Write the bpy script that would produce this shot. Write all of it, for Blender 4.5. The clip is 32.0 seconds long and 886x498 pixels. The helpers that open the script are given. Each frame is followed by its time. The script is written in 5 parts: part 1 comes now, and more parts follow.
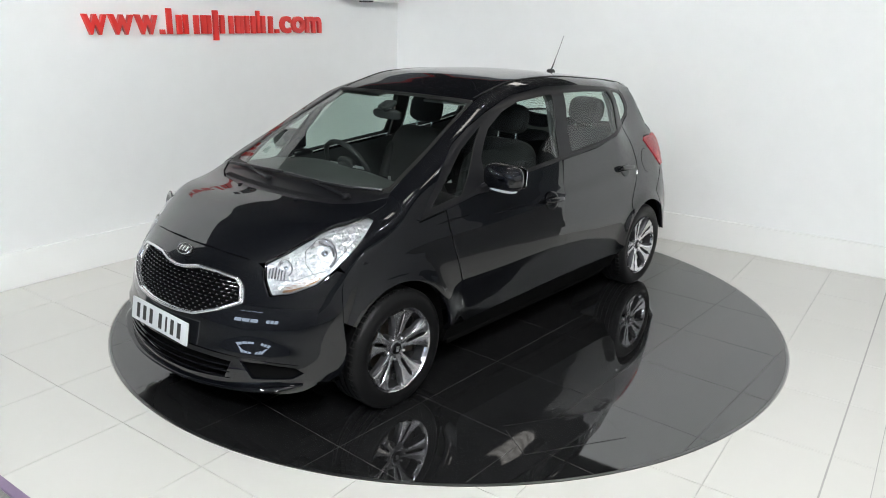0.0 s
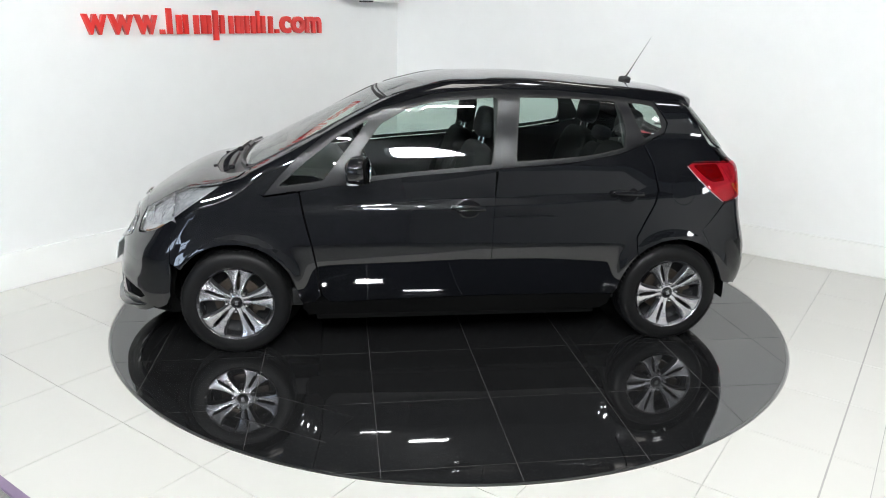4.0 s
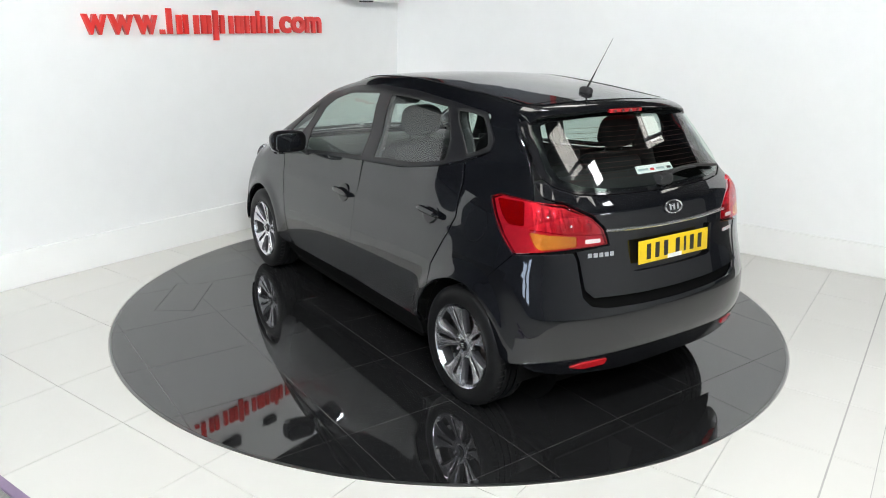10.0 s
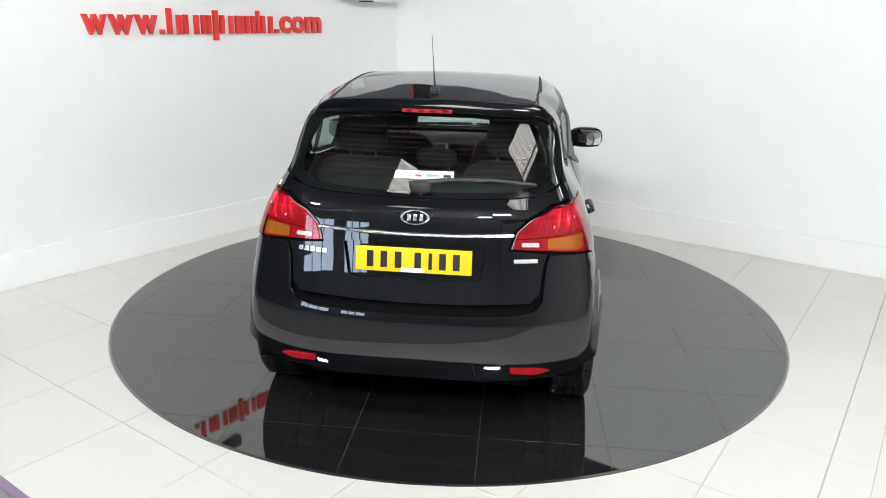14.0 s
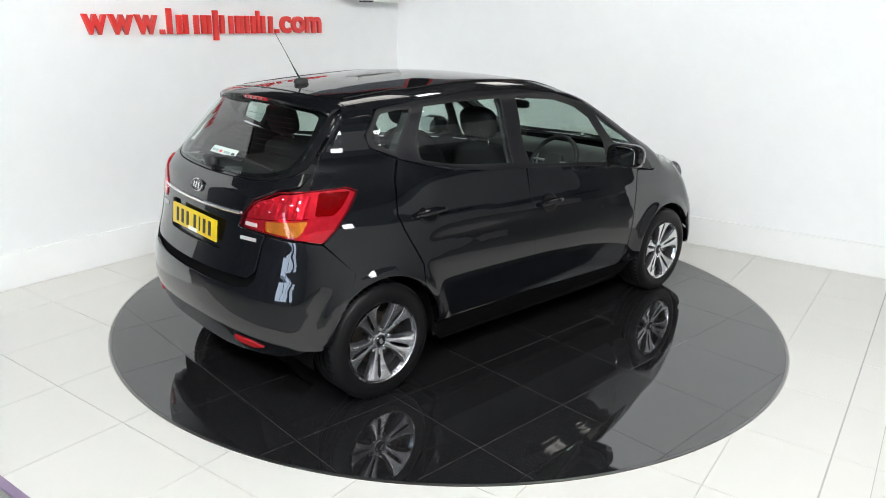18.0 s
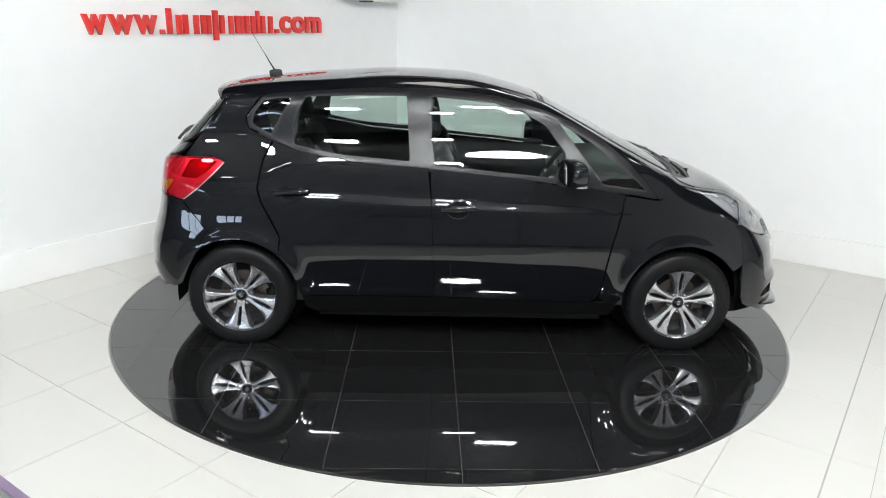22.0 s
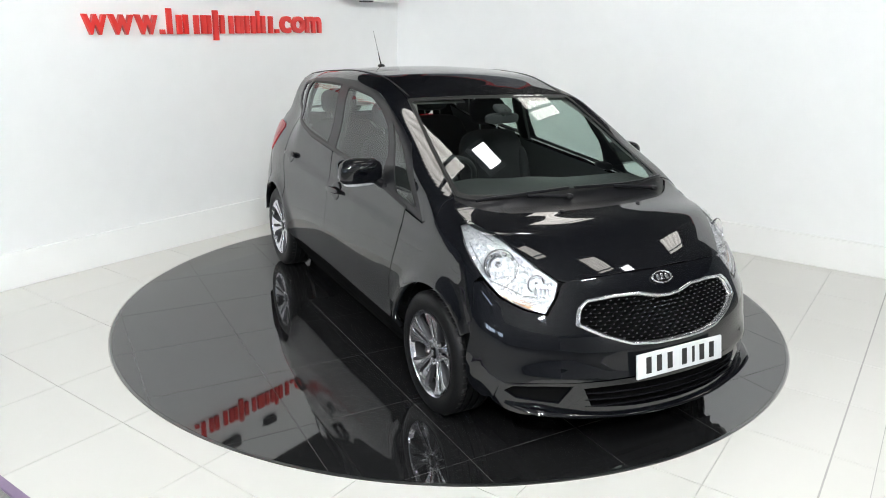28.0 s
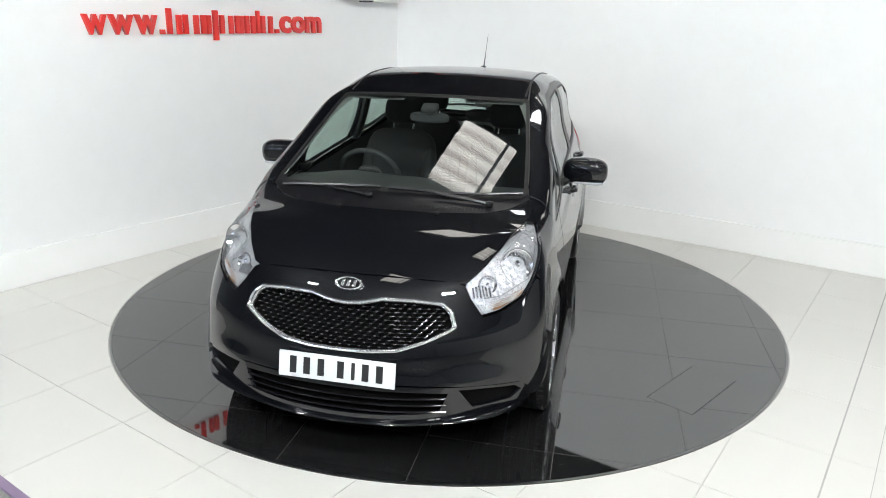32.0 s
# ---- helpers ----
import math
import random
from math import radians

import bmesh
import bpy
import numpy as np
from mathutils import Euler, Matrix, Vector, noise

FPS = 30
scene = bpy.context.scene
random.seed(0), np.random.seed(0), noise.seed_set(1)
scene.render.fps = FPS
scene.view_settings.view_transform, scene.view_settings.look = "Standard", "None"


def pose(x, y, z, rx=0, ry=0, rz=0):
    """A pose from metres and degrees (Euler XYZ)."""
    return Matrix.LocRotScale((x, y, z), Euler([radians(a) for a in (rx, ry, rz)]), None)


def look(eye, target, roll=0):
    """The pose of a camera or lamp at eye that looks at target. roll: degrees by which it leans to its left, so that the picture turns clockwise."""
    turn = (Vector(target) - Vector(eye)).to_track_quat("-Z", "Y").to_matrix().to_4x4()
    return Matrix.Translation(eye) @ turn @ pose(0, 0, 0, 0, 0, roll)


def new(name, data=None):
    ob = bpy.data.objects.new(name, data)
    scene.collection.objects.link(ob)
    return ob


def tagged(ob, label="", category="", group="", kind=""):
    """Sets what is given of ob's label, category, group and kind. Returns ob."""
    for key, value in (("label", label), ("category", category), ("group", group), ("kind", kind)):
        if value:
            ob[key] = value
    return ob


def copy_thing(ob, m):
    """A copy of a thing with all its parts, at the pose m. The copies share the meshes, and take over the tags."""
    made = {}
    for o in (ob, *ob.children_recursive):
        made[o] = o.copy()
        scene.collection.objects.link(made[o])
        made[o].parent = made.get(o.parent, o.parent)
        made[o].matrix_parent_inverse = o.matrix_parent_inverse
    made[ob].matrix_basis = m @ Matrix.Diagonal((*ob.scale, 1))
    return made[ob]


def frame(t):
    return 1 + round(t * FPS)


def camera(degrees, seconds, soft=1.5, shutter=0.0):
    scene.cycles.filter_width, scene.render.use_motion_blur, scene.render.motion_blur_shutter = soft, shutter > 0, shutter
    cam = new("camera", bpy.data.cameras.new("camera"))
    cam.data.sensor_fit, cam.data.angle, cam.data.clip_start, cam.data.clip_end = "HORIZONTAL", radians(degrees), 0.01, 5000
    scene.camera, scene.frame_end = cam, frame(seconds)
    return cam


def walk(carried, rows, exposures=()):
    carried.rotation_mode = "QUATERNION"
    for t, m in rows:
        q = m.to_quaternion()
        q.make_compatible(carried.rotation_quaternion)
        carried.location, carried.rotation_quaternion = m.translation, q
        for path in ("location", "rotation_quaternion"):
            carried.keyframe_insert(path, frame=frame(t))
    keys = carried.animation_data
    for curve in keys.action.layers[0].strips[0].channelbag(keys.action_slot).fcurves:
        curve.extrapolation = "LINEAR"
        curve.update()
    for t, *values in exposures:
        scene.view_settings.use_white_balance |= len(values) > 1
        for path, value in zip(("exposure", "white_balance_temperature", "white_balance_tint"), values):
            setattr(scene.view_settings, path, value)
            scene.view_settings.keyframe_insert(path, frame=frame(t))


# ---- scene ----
# ---- camera: stands still at the edge of the showroom bay ----
EYE, TILT, PAN, ROLL = (0.0, -4.843, 1.847), -17.04, -0.59, 1.39
cam = camera(63.58, 32.0, soft=1.0)
way = Vector((math.sin(radians(PAN)) * math.cos(radians(TILT)), math.cos(radians(PAN)) * math.cos(radians(TILT)), math.sin(radians(TILT))))
STAND = look(EYE, Vector(EYE) + way, ROLL)
EXPOSURE = 0.88
walk(cam, [(0.0, STAND), (32.0, STAND)], [(0.0, EXPOSURE - 0.2), (1.2, EXPOSURE - 0.18), (2.0, EXPOSURE), (32.0, EXPOSURE)])

# ---- light: daylight from a shop front behind the camera, roof lights, square lamps, added unseen fills ----
TURN = -34.3                      # the room's axes against the world's
WALL_U, WALL_V = -2.55, 2.57      # the two white walls
CEIL = 4.6
ROOF_GLOW, LAMP_GLOW, FRONT_GLOW, FILL_GLOW = 3.2, 11.0, 4.5, 196.0
world = bpy.data.worlds.new("daylight")
scene.world = world
world.use_nodes = True
sky = world.node_tree.nodes.new("ShaderNodeTexSky")
sky.sky_type, sky.sun_disc, sky.sun_elevation, sky.sun_rotation = "NISHITA", False, radians(40), radians(200)
world.node_tree.links.new(sky.outputs[0], world.node_tree.nodes["Background"].inputs[0])
world.node_tree.nodes["Background"].inputs[1].default_value = 0.1
ROOM = pose(0, 0, 0, 0, 0, TURN)


# ---- materials ----
def surface(name, colour, rough=0.5, metal=0.0, coat=0.0, ior=1.5, vary=0.0, grain=40.0, bump=0.0, bump_scale=200.0, bump_dist=0.002, glow=0.0, each=0.0, rough_vary=0.0, spec=0.5, coat_ior=1.5):
    """A procedural material: base colour with stains at two scales, fine relief, and gloss that wanders a little."""
    m = bpy.data.materials.new(name)
    m.use_nodes = True
    nt = m.node_tree
    b = nt.nodes["Principled BSDF"]
    b.inputs["Base Color"].default_value = (*colour, 1)
    b.inputs["Roughness"].default_value = rough
    b.inputs["Metallic"].default_value = metal
    b.inputs["Coat Weight"].default_value = coat
    b.inputs["Coat Roughness"].default_value = 0.015
    b.inputs["IOR"].default_value = ior
    b.inputs["Coat IOR"].default_value = coat_ior
    b.inputs["Specular IOR Level"].default_value = spec
    tc = nt.nodes.new("ShaderNodeTexCoord")

    def noise_node(scale, detail=3):
        n = nt.nodes.new("ShaderNodeTexNoise")
        n.inputs["Scale"].default_value, n.inputs["Detail"].default_value = scale, detail
        nt.links.new(tc.outputs["Object"], n.inputs["Vector"])
        return n
    value = None
    if vary:
        a, c = noise_node(grain), noise_node(grain / 14, 4)
        add = nt.nodes.new("ShaderNodeMath")
        add.operation = "ADD"
        nt.links.new(a.outputs[0], add.inputs[0])
        nt.links.new(c.outputs[0], add.inputs[1])
        value = nt.nodes.new("ShaderNodeMapRange")
        value.inputs["From Min"].default_value, value.inputs["From Max"].default_value = 0.6, 1.4
        value.inputs["To Min"].default_value, value.inputs["To Max"].default_value = 1 - vary, 1 + vary
        nt.links.new(add.outputs[0], value.inputs["Value"])
    if vary or each:
        h = nt.nodes.new("ShaderNodeHueSaturation")
        h.inputs["Color"].default_value = (*colour, 1)
        out = value.outputs[0] if value else None
        if each:
            oi = nt.nodes.new("ShaderNodeObjectInfo")
            r = nt.nodes.new("ShaderNodeMapRange")
            r.inputs["To Min"].default_value, r.inputs["To Max"].default_value = 1 - each, 1 + each
            nt.links.new(oi.outputs["Random"], r.inputs["Value"])
            if out:
                mul = nt.nodes.new("ShaderNodeMath")
                mul.operation = "MULTIPLY"
                nt.links.new(out, mul.inputs[0])
                nt.links.new(r.outputs[0], mul.inputs[1])
                out = mul.outputs[0]
            else:
                out = r.outputs[0]
        nt.links.new(out, h.inputs["Value"])
        nt.links.new(h.outputs[0], b.inputs["Base Color"])
    if rough_vary:
        n = noise_node(9, 5)
        r = nt.nodes.new("ShaderNodeMapRange")
        r.inputs["From Min"].default_value, r.inputs["From Max"].default_value = 0.3, 0.7
        r.inputs["To Min"].default_value, r.inputs["To Max"].default_value = max(rough - rough_vary, 0), rough + rough_vary
        nt.links.new(n.outputs[0], r.inputs["Value"])
        nt.links.new(r.outputs[0], b.inputs["Roughness"])
    if bump:
        n = noise_node(bump_scale, 4)
        k = nt.nodes.new("ShaderNodeBump")
        k.inputs["Strength"].default_value, k.inputs["Distance"].default_value = bump, bump_dist
        nt.links.new(n.outputs[0], k.inputs["Height"])
        nt.links.new(k.outputs[0], b.inputs["Normal"])
    if glow:
        b.inputs["Emission Color"].default_value = (*colour, 1)
        b.inputs["Emission Strength"].default_value = glow
    return m


def clear(name, tint, gloss=1.0, f0=0.05, rough=0.0):
    """Thin clear glass or plastic: tinted see-through with a mirror gloss that grows at flat angles."""
    m = bpy.data.materials.new(name)
    m.use_nodes = True
    nt = m.node_tree
    nt.nodes.remove(nt.nodes["Principled BSDF"])
    t, g = nt.nodes.new("ShaderNodeBsdfTransparent"), nt.nodes.new("ShaderNodeBsdfGlossy")
    t.inputs["Color"].default_value = (*tint, 1)
    g.inputs["Color"].default_value, g.inputs["Roughness"].default_value = (gloss, gloss, gloss, 1), rough
    # gloss by angle, the same from both sides of the pane
    f = nt.nodes.new("ShaderNodeLayerWeight")
    f.inputs["Blend"].default_value = 0.5
    steep, lift = nt.nodes.new("ShaderNodeMath"), nt.nodes.new("ShaderNodeMapRange")
    steep.operation = "POWER"
    steep.inputs[1].default_value = 5.0
    lift.inputs["To Min"].default_value, lift.inputs["To Max"].default_value = f0, 1.0
    nt.links.new(f.outputs["Facing"], steep.inputs[0])
    nt.links.new(steep.outputs[0], lift.inputs["Value"])
    mix = nt.nodes.new("ShaderNodeMixShader")
    nt.links.new(lift.outputs[0], mix.inputs[0])
    nt.links.new(t.outputs[0], mix.inputs[1])
    nt.links.new(g.outputs[0], mix.inputs[2])
    nt.links.new(mix.outputs[0], nt.nodes["Material Output"].inputs[0])
    return m


WHITE_WALL = surface("white_wall_paint", (0.84, 0.845, 0.84), 0.6, vary=0.02, grain=6, bump=0.15, bump_scale=90)
WHITE_SKIRT = surface("white_satin_paint", (0.83, 0.83, 0.815), 0.4, vary=0.015, grain=5, bump=0.08, bump_scale=60)
FLOOR_TILE = surface("white_floor_tile", (0.655, 0.640, 0.605), 0.34, vary=0.006, grain=7, each=0.008, rough_vary=0.015)
GROUT = surface("grey_grout", (0.42, 0.41, 0.39), 0.8, vary=0.1, grain=60)
BLACK_TILE = surface("polished_black_tile", (0.012, 0.012, 0.0125), 0.03, vary=0.15, grain=30, each=0.05, rough_vary=0.01, ior=2.1)
BLACK_GROUT = surface("dark_grout", (0.085, 0.083, 0.08), 0.22, vary=0.1, grain=60, ior=1.9)
STEEL = surface("brushed_steel", (0.25, 0.25, 0.25), 0.35, 1.0, vary=0.1, grain=80)
CARPET = surface("beige_carpet", (0.26, 0.255, 0.24), 0.95, vary=0.25, grain=120, bump=0.8, bump_scale=400)
PURPLE = surface("purple_trim_metal", (0.30, 0.22, 0.34), 0.3, 0.6, vary=0.05, grain=30)
RED_LETTER = surface("red_acrylic", (0.70, 0.030, 0.024), 0.3, vary=0.05, grain=12, coat=0.3)
DARK_ROOF = surface("dark_ceiling", (0.05, 0.051, 0.055), 0.8, vary=0.25, grain=6)
DARK_WALL = surface("dark_hall_wall", (0.165, 0.178, 0.20), 0.75, vary=0.25, grain=5)
MID_WALL = surface("grey_hall_wall", (0.48, 0.50, 0.54), 0.7, vary=0.3, grain=2.2)
PALE_WALL = surface("pale_hall_wall", (0.80, 0.80, 0.81), 0.6, vary=0.06, grain=3)
RED_FRAME = surface("red_frame_paint", (0.40, 0.02, 0.025), 0.4, vary=0.08, grain=20)
ROOF_LIGHT = surface("roof_light_sheet", (1.0, 0.97, 0.93), 0.6, vary=0.45, grain=30, glow=ROOF_GLOW)


def striped_sheet(m, ridges):
    """Stripes dim the sheet's glow, for the ridges' shading and dirt in the valleys."""
    nt = m.node_tree
    tc, sep, mul, sine = (nt.nodes.new("ShaderNode" + k) for k in ("TexCoord", "SeparateXYZ", "Math", "Math"))
    n, add, ramp = nt.nodes.new("ShaderNodeTexNoise"), nt.nodes.new("ShaderNodeMath"), nt.nodes.new("ShaderNodeValToRGB")
    mul.operation, sine.operation, add.operation = "MULTIPLY", "SINE", "MULTIPLY_ADD"
    mul.inputs[1].default_value, add.inputs[1].default_value = 2 * math.pi * ridges, 0.16
    n.inputs["Scale"].default_value, n.inputs["Detail"].default_value = 70, 8
    nt.links.new(tc.outputs["Object"], sep.inputs[0])
    nt.links.new(tc.outputs["Object"], n.inputs["Vector"])
    nt.links.new(sep.outputs["Y"], mul.inputs[0])
    nt.links.new(mul.outputs[0], sine.inputs[0])
    nt.links.new(sine.outputs[0], add.inputs[0])
    nt.links.new(n.outputs[0], add.inputs[2])
    ramp.color_ramp.elements[0].position, ramp.color_ramp.elements[0].color = 0.22, (0.20, 0.185, 0.16, 1)
    ramp.color_ramp.elements[1].position, ramp.color_ramp.elements[1].color = 0.62, (1.0, 0.97, 0.92, 1)
    nt.links.new(add.outputs[0], ramp.inputs[0])
    nt.links.new(ramp.outputs[0], nt.nodes["Principled BSDF"].inputs["Emission Color"])


striped_sheet(ROOF_LIGHT, 5.6)
LAMP_WHITE = surface("lamp_panel", (0.97, 0.985, 1.0), 0.5, glow=LAMP_GLOW)
# glow of the unseen fill lamps added to light bay and hall wall
FILL_WHITE = surface("fill_lamp_panel", (0.945, 0.98, 0.985), 0.5, glow=FILL_GLOW)
DAY_PANE = surface("daylight_pane", (0.66, 0.80, 1.0), 0.3, vary=0.3, grain=3, glow=FRONT_GLOW)
PAINT = surface("black_car_paint", (0.0024, 0.0028, 0.0042), 0.4, coat=1.0, vary=0.15, grain=24, spec=0.08, coat_ior=1.62)


def lacquer_ripple(m):
    """The faint waviness of sprayed lacquer, in the clear coat alone."""
    nt = m.node_tree
    tc, n, k = (nt.nodes.new("ShaderNode" + kind) for kind in ("TexCoord", "TexNoise", "Bump"))
    n.inputs["Scale"].default_value, n.inputs["Detail"].default_value = 6, 1
    k.inputs["Strength"].default_value, k.inputs["Distance"].default_value = 0.5, 0.0016
    nt.links.new(tc.outputs["Object"], n.inputs["Vector"])
    nt.links.new(n.outputs[0], k.inputs["Height"])
    nt.links.new(k.outputs[0], nt.nodes["Principled BSDF"].inputs["Coat Normal"])


lacquer_ripple(PAINT)
TRIM = surface("satin_black_trim", (0.008, 0.008, 0.0095), 0.30, vary=0.12, grain=60, bump=0.06, bump_scale=500, spec=0.4)
PLASTIC = surface("black_grained_plastic", (0.016, 0.016, 0.017), 0.5, vary=0.15, grain=80, bump=0.35, bump_scale=600)
GLOSS_BLACK = surface("gloss_black_plastic", (0.006, 0.006, 0.007), 0.08, vary=0.15, grain=40)
SHELL = surface("dark_inner_shell", (0.004, 0.004, 0.004), 0.9, vary=0.2, grain=30, spec=0.05)
RUBBER = surface("tyre_rubber", (0.0062, 0.0062, 0.0066), 0.42, vary=0.2, grain=50, bump=0.2, bump_scale=300, spec=0.2)
ALLOY = surface("machined_alloy", (0.76, 0.76, 0.79), 0.24, 0.96, vary=0.06, grain=60, rough_vary=0.05)
ALLOY_GREY = surface("grey_painted_alloy", (0.085, 0.085, 0.092), 0.35, 0.6, vary=0.1, grain=40)
# alloy darkened in its colour for the shade in slots, barrel and nut wells
ALLOY_SHADED = surface("shade_darkened_alloy", (0.022, 0.022, 0.024), 0.45, 0.3, vary=0.12, grain=40)
IRON = surface("brake_iron", (0.12, 0.10, 0.085), 0.45, 0.9, vary=0.2, grain=60)
CHROME = surface("chrome", (0.80, 0.80, 0.81), 0.20, 0.9, vary=0.03, grain=30)
LAMP_CHROME = surface("lamp_reflector", (0.70, 0.705, 0.72), 0.12, 0.92, vary=0.1, grain=60, bump=0.5, bump_scale=22, bump_dist=0.006)
LAMP_SATIN = surface("satin_lamp_bezel", (0.60, 0.61, 0.63), 0.14, 0.62, vary=0.3, grain=60, bump=1.0, bump_scale=44, bump_dist=0.014)
LAMP_AMBER = surface("amber_tinted_strip", (0.34, 0.19, 0.11), 0.2, 0.4, vary=0.2, grain=70, bump=0.5, bump_scale=90)
TAIL_BODY = surface("tail_lamp_reflector", (0.62, 0.61, 0.61), 0.25, 0.55, vary=0.2, grain=40, bump=0.6, bump_scale=34, bump_dist=0.01)
LAMP_CLEAR = surface("frosted_lamp_plastic", (0.55, 0.56, 0.57), 0.12, 0.35, vary=0.2, grain=50, bump=0.9, bump_scale=60, bump_dist=0.006)
RED_COVER = clear("red_lamp_cover", (0.80, 0.022, 0.045), 1.0, 0.05)
DARK_RED_COVER = clear("dark_red_lamp_cover", (0.46, 0.02, 0.032), 1.0, 0.05)
AMBER_COVER = clear("amber_lamp_cover", (0.90, 0.36, 0.05), 1.0, 0.05)
LENS = clear("lamp_lens", (0.95, 0.96, 0.97), 1.0, 0.05)
GLASS = clear("window_glass", (0.725, 0.82, 0.775), 1.0, 0.075)
SCREEN_GLASS = clear("windscreen_glass", (0.74, 0.845, 0.80), 1.0, 0.09)
MIRROR = surface("mirror_glass", (0.60, 0.63, 0.65), 0.02, 1.0)
RED_LENS = surface("red_lamp_lens", (0.36, 0.004, 0.009), 0.35, spec=0.2, coat=1.0, vary=0.35, grain=45, bump=0.25, bump_scale=60)
DEEP_RED = surface("deep_red_lens", (0.11, 0.003, 0.005), 0.1, coat=1.0, vary=0.25, grain=40)
WHITE_LENS = surface("white_lamp_lens", (0.52, 0.46, 0.45), 0.2, coat=0.6, vary=0.1, grain=90)
PLATE_WHITE = surface("white_number_plate", (0.64, 0.66, 0.67), 0.35, vary=0.02, grain=20)
PLATE_YELLOW = surface("yellow_number_plate", (0.72, 0.50, 0.012), 0.35, vary=0.02, grain=20)
INK = surface("black_ink", (0.01, 0.01, 0.01), 0.5, vary=0.1, grain=40)
CLOTH = surface("dark_seat_cloth", (0.009, 0.009, 0.0098), 0.9, vary=0.3, grain=160, bump=0.6, bump_scale=500)
CABIN = surface("dark_cabin_plastic", (0.03, 0.031, 0.032), 0.55, vary=0.15, grain=60, bump=0.3, bump_scale=400)
# cabin plastic lightened for the lit dash top and the wall mirrored over it
DASH = surface("lightened_dashboard_plastic", (0.050, 0.051, 0.051), 0.42, vary=0.12, grain=60, bump=0.3, bump_scale=400)
LINING = surface("grey_roof_lining", (0.20, 0.20, 0.19), 0.9, vary=0.1, grain=90)
SILVER = surface("silver_plastic", (0.55, 0.55, 0.56), 0.3, 0.7, vary=0.05, grain=40)
HEATER = surface("heater_wire_copper", (0.09, 0.025, 0.02), 0.6, vary=0.1, grain=40)
PAPER = surface("white_sticker", (0.78, 0.80, 0.79), 0.5, vary=0.03, grain=20)
TEAL = surface("grey_teal_print", (0.36, 0.44, 0.45), 0.5, vary=0.1, grain=20)


# ---- mesh helpers ----
def mesh_object(name, verts, faces, material, parent=None, label="", normals=None, smooth=False):
    me = bpy.data.meshes.new(name)
    me.from_pydata([tuple(map(float, v)) for v in verts], [], [tuple(map(int, f)) for f in faces])
    me.materials.append(material)
    if smooth or normals is not None:
        me.polygons.foreach_set("use_smooth", [True] * len(me.polygons))
    if normals is not None:
        me.normals_split_custom_set_from_vertices([tuple(map(float, n)) for n in normals])
    ob = new(name, me)
    ob.parent = parent
    return tagged(ob, label)


def part(name, bm, material, parent, label="", smooth=True, angle=35):
    """Links a bmesh as one mesh object under a thing or a part."""
    bmesh.ops.recalc_face_normals(bm, faces=bm.faces)
    for f in bm.faces:
        f.smooth = smooth
    if smooth:
        for e in bm.edges:
            if len(e.link_faces) == 2 and e.calc_face_angle(0) > radians(angle):
                e.smooth = False
    me = bpy.data.meshes.new(name)
    bm.to_mesh(me)
    bm.free()
    me.materials.append(material)
    ob = new(name, me)
    ob.parent = parent
    return tagged(ob, label)


def box_bm(x0, x1, y0, y1, z0, z1, bevel=0.0, bm=None, m=None):
    bm = bm or bmesh.new()
    t = Matrix.Translation(((x0 + x1) / 2, (y0 + y1) / 2, (z0 + z1) / 2)) @ Matrix.Diagonal((x1 - x0, y1 - y0, z1 - z0, 1))
    made = bmesh.ops.create_cube(bm, size=1, matrix=(m @ t) if m else t)["verts"]
    if bevel:
        edges = list({e for v in made for e in v.link_edges})
        bmesh.ops.bevel(bm, geom=edges, offset=bevel, segments=2, affect="EDGES", profile=0.6)
    return bm


def blob_bm(cx, cy, cz, sx, sy, sz, power=3.0, tilt=0.0, n=20, k=12, bm=None, turn=0.0):
    """A cushion-like rounded block; power 2 is an ellipsoid, 6 nearly a box."""
    bm = bm or bmesh.new()
    e = 2.0 / power

    def s(v):
        return math.copysign(abs(v) ** e, v)
    m = Matrix.Translation((cx, cy, cz)) @ Euler((0, radians(tilt), radians(turn))).to_matrix().to_4x4()
    rings = []
    for i in range(1, k):
        p = -math.pi / 2 + math.pi * i / k
        rings.append([bm.verts.new(m @ Vector((sx / 2 * s(math.cos(p)) * s(math.cos(2 * math.pi * j / n)), sy / 2 * s(math.cos(p)) * s(math.sin(2 * math.pi * j / n)),
                                               sz / 2 * s(math.sin(p))))) for j in range(n)])
    lo, hi = bm.verts.new(m @ Vector((0, 0, -sz / 2))), bm.verts.new(m @ Vector((0, 0, sz / 2)))
    for a, b in zip(rings, rings[1:]):
        for j in range(n):
            bm.faces.new((a[j], a[(j + 1) % n], b[(j + 1) % n], b[j]))
    for j in range(n):
        bm.faces.new((lo, rings[0][(j + 1) % n], rings[0][j]))
        bm.faces.new((hi, rings[-1][j], rings[-1][(j + 1) % n]))
    return bm


